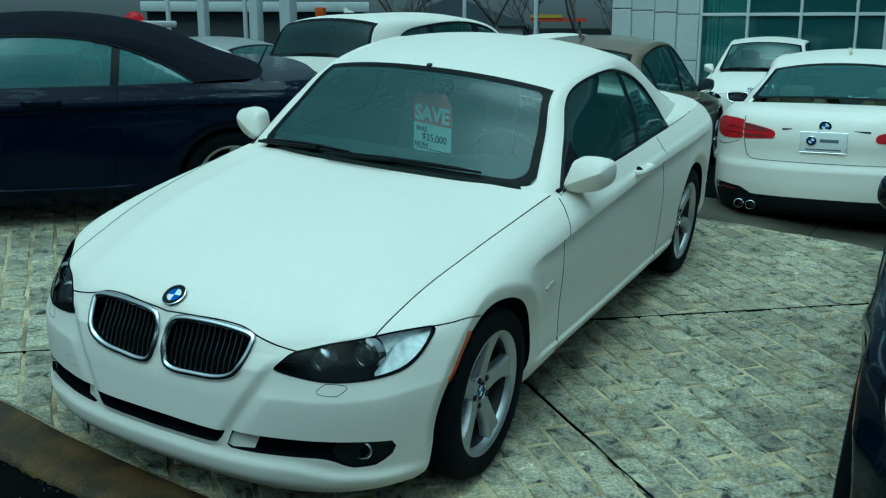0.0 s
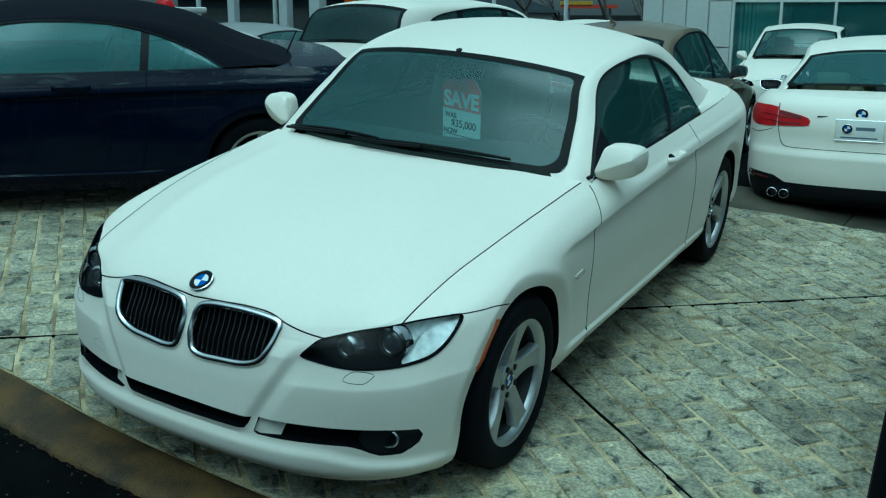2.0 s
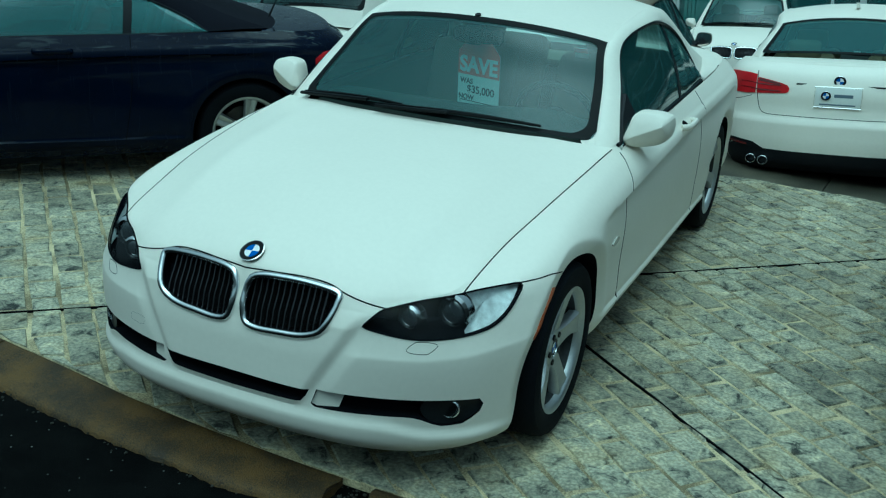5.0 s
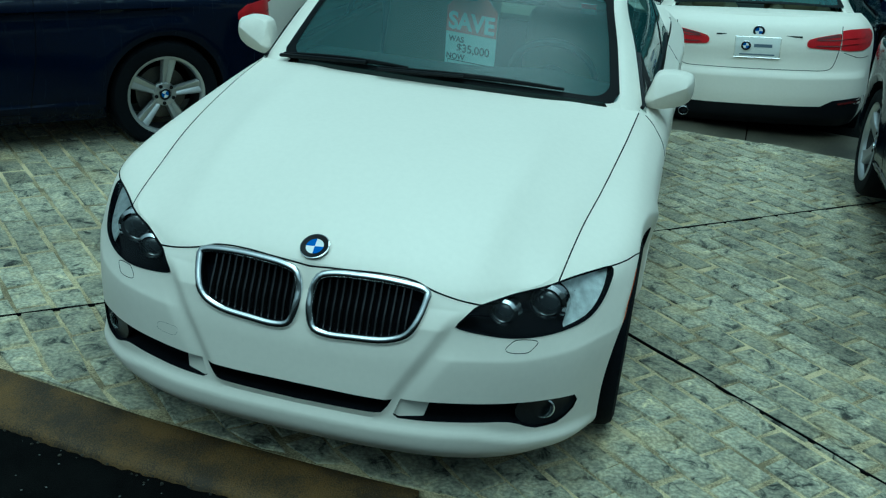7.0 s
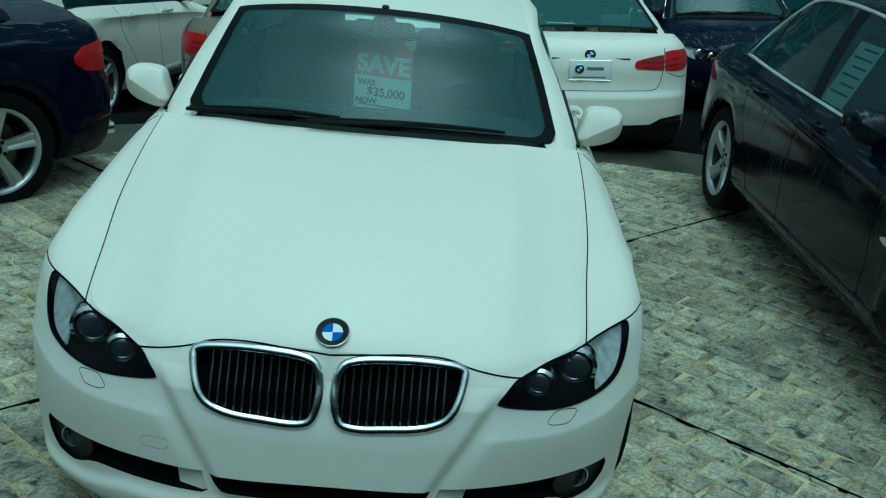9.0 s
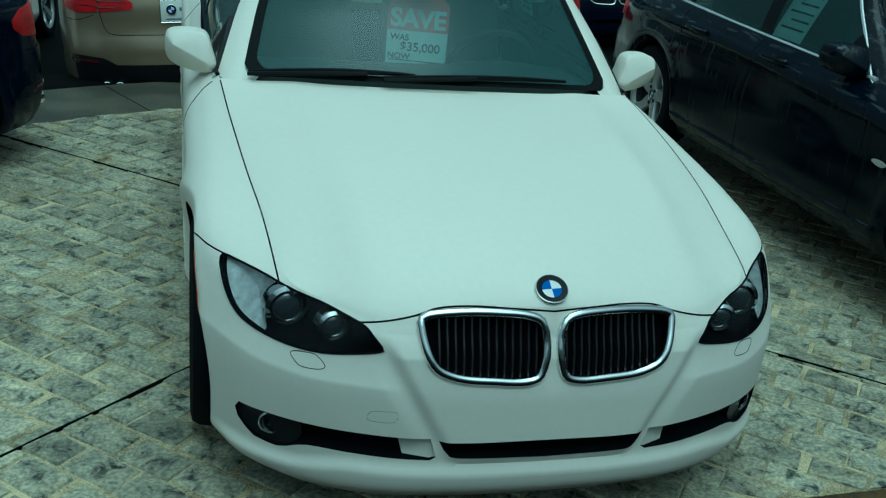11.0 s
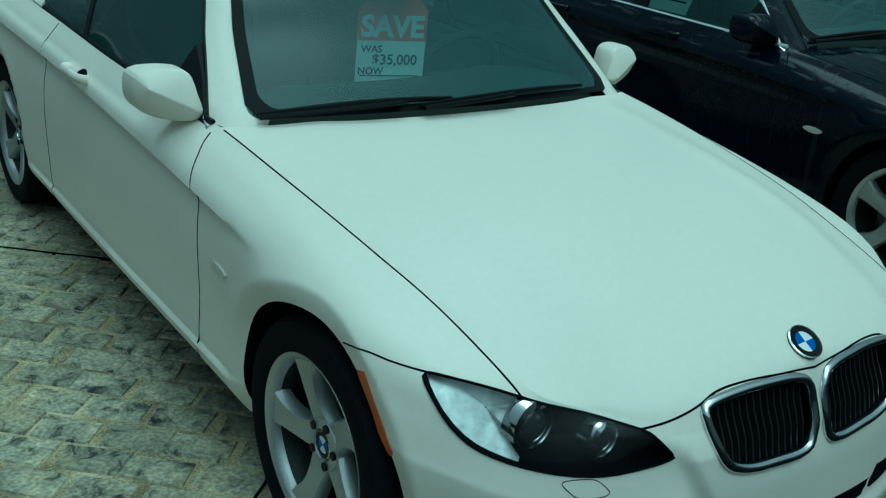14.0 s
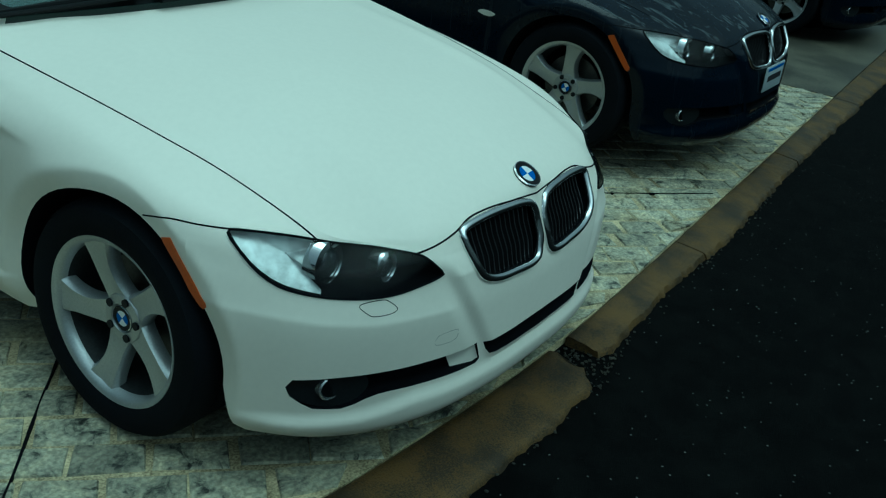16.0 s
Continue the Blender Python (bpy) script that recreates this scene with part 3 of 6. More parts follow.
def make_car(name, label, paint, front=True, rear=True, roof="hardtop", detail=True, wheels="star", doors=1, chrome_trim=False, interior=LEATHER, roof_paint=None, stretch=None, gh=None,
             plate_front=False, mirrors=True, sides=(1, -1), group="", boot_up=0.0, hero=False, skirt=.385):
    car = thing(name, label, "car", group)
    dens = dict(nf=44, ns=64, nb=54, nd=18, nv=54) if detail else dict(nf=14, ns=24, nb=30, nd=12, nv=20)
    if hero:
        dens = dict(nf=84, ns=84, nb=60, nd=18, nv=90)
    solid = body_skin(stretch=stretch, **dens)
    skin = Skin(solid)
    cuts = []

    def cut(bm, slot=7):
        for f in bm.faces:
            f.material_index = slot
        cuts.append(bm)

    for yc in (0, 2.76):
        for s in (1, -1):
            ring = []
            for k in range(56):
                y, z = .352 * math.cos(2 * math.pi * k / 56), .317 + .352 * math.sin(2 * math.pi * k / 56)
                if yc == 0 and y < 0 and z < .34:  # the bumper's rear edge leans forward below the hub
                    y = min(y, -.349) - .30 * max(0, .27 - z)
                ring.append(Vector((s * .58, yc + y, z)))
            c = prism(ring, (s * .52, 0, 0))
            cut(c)
    if front:
        for s in (1, -1):
            cut(prism(outline_xz(KIDNEY, 43, s, -1.21), (0, .57, 0)))
            lo = lamp_outline(s)
            w = Vector((LAMP_WAY.x * s, LAMP_WAY.y, 0))
            cut(prism(lo, w * 1.10))
            cut(prism([Vector((s * x, -1.2, z)) for x, z in polyline_closed(SIDE_DUCT, 40)], (0, .85, 0)))
        cut(prism([Vector((x, -1.2, z)) for x, z in polyline_closed(CENTRE_DUCT, 40)], (0, .62, 0)))
    solid = carve(solid, join_slots(cuts), 8)
    hood_bm = split(solid, (1,))
    lid_bm = split(solid, (2,))
    door_bm = split(solid, (3,))
    wall_bm = split(solid, (0,))
    tub_bm = split(solid, (4,))
    dark_bm = split(solid, (5, 7))
    bump_bm = split(solid, (6,))
    solid.free()
    part("body", wall_bm, paint, car, normals=False)
    part("hood", hood_bm, paint, car, normals=False)
    part("boot_lid", lid_bm, paint, car, normals=False)
    part("cabin_tub", tub_bm, DASH, car, normals=False)
    part("underbody", dark_bm, WELL, car, normals=False)
    fb, rb = bump_bm.copy(), bump_bm
    bmesh.ops.delete(fb, geom=[f for f in fb.faces if f.calc_center_median().y > 1], context="FACES")
    bmesh.ops.delete(rb, geom=[f for f in rb.faces if f.calc_center_median().y < 1], context="FACES")
    part("front_bumper", fb, paint, car, normals=False)
    if rear:  # black insert below the painted bumper
        bmesh.ops.bisect_plane(rb, geom=rb.verts[:] + rb.edges[:] + rb.faces[:], plane_co=(0, 0, skirt), plane_no=(0, 0, 1))
        low = rb.copy()
        bmesh.ops.delete(low, geom=[f for f in low.faces if f.calc_center_median().z > skirt or f.calc_center_median().y < 3.2], context="FACES")
        bmesh.ops.delete(rb, geom=[f for f in rb.faces if f.calc_center_median().z <= skirt and f.calc_center_median().y >= 3.2], context="FACES")
        part("diffuser", low, TRIM, car, "black lower bumper insert", normals=False)
    part("rear_bumper", rb, paint, car, normals=False)
    for s in (1, -1):
        d = door_bm.copy()
        bmesh.ops.delete(d, geom=[f for f in d.faces if f.calc_center_median().x * s < 0], context="FACES")
        door = part("door", d, paint, car, normals=False)
        if s in sides:
            door_fittings(door, skin, s, paint, doors, detail)
    door_bm.free()
    for yc in (0, 2.76):
        for s in (1, -1):
            wheel(car, Matrix.Translation((s * .755, yc, .317)) @ pose(0, 0, 0, 0 if s > 0 else 180, 0, 0 if s > 0 else 180) @ pose(0, 0, 0, random.uniform(0, 72)), wheels)
    greenhouse(car, paint if roof_paint is None else roof_paint, paint, roof, skin, detail, chrome_trim, gh or GH_COUPE, interior)
    if mirrors:
        for s in (1, -1):
            mirror(car, s, paint)
    if front:
        front_end(car, skin, paint, detail, plate_front)
    if rear:
        rear_end(car, skin, paint, boot_up, skirt)
    return car, skin


def join_slots(bms):
    out = bmesh.new()
    for b in bms:
        me = bpy.data.meshes.new("tmp")
        b.to_mesh(me)
        b.free()
        for _ in range(8):
            me.materials.append(None)
        out.from_mesh(me)
        bpy.data.meshes.remove(me)
    return out


def seam(parent, skin, pts, way, r=.0028, n=40, closed=False, name="panel_gap"):
    path = along(pts, n, closed)
    on = skin.lay([Vector(p) for p in path], way, -.0012)
    return part(name, tube(on, r, closed, 6), DARKGAP, parent, smooth=60)


def door_fittings(door, skin, s, paint, doors, detail):
    way = (-s, 0, 0)
    X = s * 1.5
    # door gaps: front edge, lower edge, rear edge
    seam(door, skin, [(X, .730, .868), (X, .672, .80), (X, .630, .72), (X, .608, .60), (X, .602, .45), (X, .610, .27)], way)
    seam(door, skin, [(X, .61, .264), (X, 1.3, .260), (X, 2.0, .264)], way)
    if doors == 2:
        seam(door, skin, [(X, 1.62, .90), (X, 1.63, .6), (X, 1.60, .27)], way)
        seam(door, skin, [(X, 2.45, .92), (X, 2.40, .7), (X, 2.22, .48), (X, 2.10, .28)], way)
    else:
        seam(door, skin, [(X, 2.06, .92), (X, 2.05, .6), (X, 2.0, .27)], way)
    for y in ([1.62] if doors == 1 else [1.42, 2.22]):
        z = .838
        q, nrm = skin.hit((X, y, z), way)
        base = q
        bar = along([(0.004, -.105, .0), (.030, -.085, .002), (.036, 0, .004), (.030, .085, .002), (.004, .105, .0)], 14)
        h = part("door_handle", tube([Vector((base.x + s * b[0], base.y + b[1], base.z + b[2])) for b in bar], .012, False, 10, 1.25), paint, door, "body-coloured bow handle")
        part("handle_cup", skin.patch([Vector((X, y - .02 + .04 * math.cos(a), z - .004 + .020 * math.sin(a))) for a in np.linspace(0, 2 * math.pi, 20, endpoint=False)], way, .001, 3), DARKGAP, h)


def mirror(car, s, paint):
    """Door mirror: painted shell, black foot, glass."""
    c = Vector((s * .858, .875, .955))
    ctrl = [(.096, .040), (.070, .056), (-.040, .062), (-.066, .048), (-.082, .005), (-.100, -.058), (-.075, -.078), (-.02, -.080), (.07, -.058), (.098, -.030)]
    out = along(ctrl, 32, closed=True)
    p0, p1 = np.array((.070, .018)), np.array((-.055, -.034))  # the crease across the front

    def ring(y, k):
        row = []
        for q in out:
            q = np.array(q)
            t = min(1, max(0, float(np.dot(q - p0, p1 - p0) / np.dot(p1 - p0, p1 - p0))))
            e = q + (p0 + (p1 - p0) * t - q) * k
            row.append(c + Vector((s * e[0] * .88, y + .028 * (e[0] / .1), e[1])))
        return row

    rows = [ring(-.074, .97), ring(-.062, .60), ring(-.048, .28), ring(-.034, .08), ring(-.020, .0), ring(.01, 0), ring(.045, .0), ring(.055, .03)]
    n = len(out)
    tip = grid(rows, close_v=True)
    tip.faces.new([tip.verts.new(v) for v in rows[0]])
    bmesh.ops.remove_doubles(tip, verts=tip.verts, dist=1e-6)
    shell = part("door_mirror", tip, paint, car, smooth=17)
    part("mirror_glass", bm_of([p.lerp(c + Vector((0, .055, -.01)), .06) + Vector((0, -.008, 0)) for p in rows[-1]], [tuple(range(n))]), CHROME, shell)
    part("mirror_foot", tube(along([(s * .755, .93, .89), (s * .78, .90, .90), (s * .81, .89, .92)], 8), [.042, .036, .034, .032, .030, .030, .030, .030], False, 12, .7), TRIM, shell, "black plastic foot")


# --- cabin ---
# roof edge R and window edge W: (half width, y, height) from the pillar foot over the roof to the boot
GH_COUPE = dict(R=[(.705, .645, .842), (.635, .92, 1.068), (.575, 1.14, 1.235), (.572, 1.6, 1.318), (.565, 2.0, 1.318), (.545, 2.40, 1.235), (.60, 2.78, 1.06), (.64, 3.06, .955)],
                W=[(.782, .755, .852), (.70, .97, 1.06), (.622, 1.20, 1.222), (.64, 1.6, 1.280), (.645, 1.93, 1.245), (.668, 2.16, 1.165), (.712, 2.31, 1.05), (.758, 2.375, .955)],
                bow=(-.17, -.10, .05, .10), crown=(.03, .055, .06, .02), rows=(2, 5), pillars=((1.79, 1.83),), low=True, side=None)
GH_SEDAN = dict(R=[(.705, .645, .842), (.625, .98, 1.12), (.565, 1.26, 1.325), (.565, 1.75, 1.40), (.56, 2.3, 1.385), (.545, 2.66, 1.30), (.60, 2.98, 1.10), (.64, 3.22, .955)],
                W=[(.782, .755, .852), (.69, 1.05, 1.11), (.612, 1.32, 1.305), (.632, 1.75, 1.362), (.628, 2.25, 1.345), (.612, 2.58, 1.25), (.67, 2.78, 1.10), (.755, 2.86, .95)],
                bow=(-.17, -.10, .05, .10), crown=(.03, .055, .06, .02), rows=(2, 5), pillars=((1.62, 1.72), (2.52, 2.56)), low=False, side=None)
GH_WAGON = dict(R=[(.69, .70, .90), (.625, .98, 1.18), (.565, 1.26, 1.40), (.575, 1.9, 1.50), (.58, 2.6, 1.49), (.575, 3.22, 1.44), (.63, 3.42, 1.17), (.66, 3.54, .955)],
                W=[(.765, .80, .90), (.69, 1.05, 1.16), (.612, 1.34, 1.375), (.645, 1.9, 1.455), (.65, 2.5, 1.43), (.655, 2.95, 1.35), (.70, 3.12, 1.14), (.765, 3.16, .96)],
                bow=(-.17, -.10, .04, .06), crown=(.03, .05, .05, .02), rows=(2, 5), pillars=((1.62, 1.74), (2.45, 2.52)), low=False, side=None)


def greenhouse(car, roof_mat, paint, roof, skin, detail, chrome_trim, g, interior):
    kr = np.arange(8)
    per = 8 if detail else 5
    tt = np.linspace(0, 7, 7 * per + 1)
    R = hermite(kr, np.array(g["R"]), tt)
    W = hermite(kr, np.array(g["W"]), tt)
    r0, r1 = g["rows"][0] * per, g["rows"][1] * per
    cols = 21 if detail else 13
    av = np.linspace(1, -1, cols)

    def surf(lo, hi):
        P = []
        for i in range(lo, hi + 1):
            f = tt[i]
            bow = np.interp(f, [0, g["rows"][0], g["rows"][1], 7], g["bow"])
            cr = np.interp(f, [0, g["rows"][0], g["rows"][1], 7], g["crown"])
            P.append([(a * R[i, 0], R[i, 1] + bow * (1 - a * a), R[i, 2] + cr * (1 - abs(a) ** 2.2)) for a in av])
        return np.array(P)

    # roof skin
    rf = surf(r0, r1)
    bm = grid(rf)
    bmesh.ops.recalc_face_normals(bm, faces=bm.faces)
    part("roof", thick(bm, (0, 0, -1), .03), roof_mat, car, "black canvas soft top" if roof == "soft" else "")
    # windscreen: glass and its printed black border
    ws = surf(0, r0)
    glass_pane(car, ws, "windscreen", GLASS, paint)
    if roof == "soft":
        bm = grid(surf(r1, len(tt) - 1))
        part("soft_top_back", thick(bm, (0, 0, -1), .02), roof_mat, car, "black canvas rear of the soft top")
    else:
        rw = surf(r1, len(tt) - 1)
        glass_pane(car, rw, "rear_window", g.get("back", GLASS), paint, g.get("low_glass", .12))
    for s in (1, -1):
        S = np.array([s, 1, 1])
        # pillars and roof rail
        rows = []
        for i in range(len(tt)):
            a, b = R[i] * S, W[i] * S
            mid = (a + b) / 2 + np.array([s * .012, 0, .010])
            rows.append([a, a * .75 + mid * .25 + np.array([s * .004, 0, .005]), mid, b * .75 + mid * .25 + np.array([s * .006, 0, .002]), b])
        bm = grid(rows)
        bm = thick(bm, (-s * .8, 0, -.3), .022)
        part("roof_frame", bm, roof_mat if roof == "soft" else paint, car)
        # side glass between the rail and the belt
        lo_i = [i for i in range(len(tt))]
        G = []
        y0, y1 = W[0, 1], W[-1, 1]
        for i in lo_i:
            xb = np.interp(W[i, 1], [y0, 1.2, 2.0, 2.5, y1], [.765, .79, .79, .775, .755])
            zb = np.interp(W[i, 1], [y0, 1.2, 2.0, 2.76, 3.2], [.888, .900, .920, .942, .945])
            b = np.array([xb, W[i, 1], zb]) * S
            t = (W[i] - np.array([.006, 0, 0])) * S
            G.append([b + (t - b) * f + np.array([s * .018 * math.sin(math.pi * f), 0, 0]) for f in np.linspace(0, 1, 7)])
        G = np.array(G)
        part("side_window", grid(G), g["side"] or SIDEGLASS, car)
        # rubber line at the belt and round the glass
        part("belt_seal", tube([p[0] + np.array([s * .004, 0, .002]) for p in G], .011 if chrome_trim else .008, False, 6), SATIN if chrome_trim else TRIM, car)
        part("window_seal", tube([p[-1] + np.array([s * .006, 0, 0]) for p in G], .010 if chrome_trim else .007, False, 6), SATIN if chrome_trim else TRIM, car)
        for ya, yb in g["pillars"]:
            rows = []
            for f in np.linspace(0, 1, 7):
                row = []
                for yy in (ya + .03 * f, yb + .03 * f):
                    k = int(np.argmin(abs(G[:, 0, 1] - yy)))
                    p = G[k][0] + (G[k][-1] - G[k][0]) * f
                    row.append((p[0] + s * (.018 * math.sin(math.pi * f) + .003), yy, p[2]))
                rows.append(row)
            part("door_pillar", thick(grid(rows), (-s, 0, 0), .012), TRIM, car)
        # mirror triangle
        part("mirror_triangle", prism([Vector((s * .786, .77, .868)), Vector((s * .796, 1.06, .896)), Vector((s * .722, .985, 1.055)), Vector((s * .745, .885, .985))], (-s * .02, 0, 0)), TRIM, car, smooth=0)
        if roof == "hardtop" and g["low"]:  # painted shoulder between the rear pillar's foot and the body
            rows = []
            for f in np.linspace(-.03, 1, 14):
                a = W[-1] + (R[-1] - W[-1]) * f
                yb = a[1] + .06 * f
                b = np.array([np.interp(yb, [2.0, 2.76, 3.25], [.803, .788, .731]), yb, np.interp(yb, [2.0, 2.76, 3.25], [.926, .946, .946])])
                rows.append([(a + (b - a) * q + np.array([0, 0, .008 * math.sin(math.pi * q)])) * S for q in np.linspace(0, 1, 6)])
            part("quarter_panel", thick(grid(rows), (0, 0, -1), .012), paint, car)
    cabin(car, interior, detail, g["low"])


def glass_pane(car, P, name, mat, paint, low=.12):
    """A curved pane with rounded lower corners and its dark printed border as a part of it."""
    a, b = P.shape[:2]
    if name == "rear_window":
        P = P[::-1]  # count from the lower edge
    up = Vector(np.cross(P[1, b // 2] - P[0, b // 2], P[0, b // 2 + 1] - P[0, b // 2])).normalized()
    up = np.array(up if up.z > 0 else -up)

    def at(u, v):
        u, v = min(max(u, 0), 1) * (a - 1), min(max(v, 0), 1) * (b - 1)
        i, j = min(int(u), a - 2), min(int(v), b - 2)
        fu, fv = u - i, v - j
        return (P[i, j] * (1 - fu) * (1 - fv) + P[i + 1, j] * fu * (1 - fv) + P[i, j + 1] * (1 - fu) * fv + P[i + 1, j + 1] * fu * fv)

    def foot(v):
        e = max(0, (abs(2 * v - 1) - .91) / .09)
        return low + .07 * (1 - math.sqrt(max(0, 1 - e ** 2.4)))

    vs = list(np.linspace(0, .1, 12)) + list(np.linspace(.1, .9, 25))[1:] + list(np.linspace(.9, 1, 12))[1:]
    pane = part(name, grid([[at(foot(v) + (1 - foot(v)) * f, v) for v in vs] for f in np.linspace(0, 1, 15)]), mat, car)
    if name == "windscreen":
        for side in (0, 1):  # painted pillar foot beside the rounded corner
            vv = [abs(side - v) for v in np.linspace(0, .040, 12)]
            part("pillar_foot", grid([[at(foot(v) * (e0 + (1 - e0) * f), v) - up * .001 for v, e0 in zip(vv, np.linspace(0, 1, 12) ** 1.5)] for f in np.linspace(0, 1, 5)]), paint, car)

    if low > .2:
        part("tailgate_panel", grid([[at(foot(v) * f, v) - up * .001 for v in vs] for f in np.linspace(0, 1, 5)]), paint, car)

    def ring(u0, u1, v0, v1, rl, rh):
        pts = []
        for cu, cv, r, a0 in ((u0, v0, rl, 180), (u0, v1, rl, 270), (u1, v1, rh, 0), (u1, v0, rh, 90)):
            su, sv = (1 if cu == u0 else -1), (1 if cv == v0 else -1)
            arc = []
            for k in range(9):
                t = math.pi / 2 * k / 8
                q = (1 - math.cos(t), 1 - math.sin(t))
                if (su > 0) == (sv > 0):
                    q = (1 - math.sin(t), 1 - math.cos(t)) if su < 0 else (1 - math.cos(math.pi / 2 - t), 1 - math.sin(math.pi / 2 - t))
                arc.append((cu + su * r * 1.9 * q[0], cv + sv * r * q[1]))
            want = {(1, 1): 0, (1, -1): 1, (-1, -1): 2, (-1, 1): 3}[su, sv]
            # order each arc so that the ring runs on: lower left, lower right, upper right, upper left
            first_on_side = abs(arc[0][1] - cv) < abs(arc[-1][1] - cv)
            if (want in (0, 2)) != first_on_side:
                arc.reverse()
            pts.append(arc)
        path = []
        for k in range(4):
            path += pts[k]
            (ua, va), (ub, vb) = pts[k][-1], pts[(k + 1) % 4][0]
            path += [(ua + (ub - ua) * f, va + (vb - va) * f) for f in np.linspace(0, 1, 26)[1:-1]]
        return path

    inner = ring(low + (.030 if name == "windscreen" else .065), .945, .026, .974, .055, .03)
    outer = []
    for u, v in inner:  # each point of the inner line has its partner on the pane's rim
        du, dv = (u - .56) / .44, (v - .5) / .5
        k = 1 / max(abs(du), abs(dv))
        uu, v2 = .56 + .44 * du * k, .5 + .5 * dv * k
        outer.append((max(uu, foot(v2)), v2))
    rows = [[at(*p) + up * .003 for p in outer], [(at(*p) + at(*q)) / 2 + up * .003 for p, q in zip(outer, inner)], [at(*p) + up * .003 for p in inner]]
    part("printed_border", grid(rows, close_v=True), PRINT, pane, "black printed glass border")
    if name == "windscreen":  # wipers parked along the lower edge
        for v0, v1, va in ((.985, .58, .70), (.66, .15, .42)):
            blade = [at(.132 + .018 * math.sin(math.pi * f * .8) + .010 * f, v0 + (v1 - v0) * f) + up * .016 for f in np.linspace(0, 1, 18)]
            arm = [at(.105 + .03 * f, v0 + (va - v0) * f) + up * .028 for f in np.linspace(0, 1, 12)]
            wiper = part("wiper", tube(arm, .011, False, 8, .7), PRINT, car, "black wiper arm and blade")
            part("wiper_blade", tube(blade, [.006 + .005 * math.sin(math.pi * f) for f in np.linspace(0, 1, 18)], False, 8, .9), PRINT, wiper)


def cabin(car, interior, detail, low_rear=False):
    """Seats, dashboard and wheel as seen through the glass."""
    rows = []
    for i in range(15):
        x = -.63 + 1.26 * i / 14
        bulge = .03 * math.exp(-((x - .36) / .2) ** 2)
        rows.append([(x, .74 - .25 * (1 - (x / .7) ** 2), .862), (x, .86, .915 + bulge), (x, 1.02, .905 + bulge), (x, 1.10, .85), (x, 1.09, .70), (x, .95, .50)])
    part("dashboard", grid(rows), DASH, car)
    part("steering_wheel", moved(join(tube([(.185 * math.cos(a), .185 * math.sin(a), 0) for a in np.linspace(0, 2 * math.pi, 32, endpoint=False)], .016, True, 8), disc(.06, -.02, .02, 20, "z", .006), box(-.17, .17, -.02, .02, -.008, .008, .006)),
                                  Matrix.Translation((.36, 1.20, .86)) @ pose(0, 0, 0, -65 + 180)), DASH, car)
    for s in (1, -1):
        for y, back_h in ((1.75, .98), (2.25 if low_rear else 2.42, .92)):
            sx = s * .36
            base = part("seat", moved(box(-.25, .25, -.28, .22, -.08, .10, .06, 3), Matrix.Translation((sx, y - .22, .52))), interior, car, "beige leather seat")
            part("backrest", moved(box(-.24, .24, -.06, .07, 0, .56, .055, 3), Matrix.Translation((sx, y + .02, .52)) @ pose(0, 0, 0, -18)), interior, base)
            if y > 2 and low_rear:
                continue
            part("headrest", moved(box(-.13, .13, -.045, .045, 0, .17, .04, 3), Matrix.Translation((sx, y + .02 + .21, 1.06 if y < 2 else 1.0)) @ pose(0, 0, 0, -12)), interior, base)
        part("door_rail", tube(along([(s * .690, .84, .895), (s * .715, 1.3, .905), (s * .715, 2.1, .925)], 12), .020, False, 8), interior, car, "beige door-top rail")
        part("door_panel", box(s * .735 - .012, s * .735 + .012, .98, 2.2, .50, .895, .012), interior, car, "beige inner door panel")
    part("parcel_shelf", box(-.62, .62, 2.6, 3.02, .86, .90, .015), interior, car)


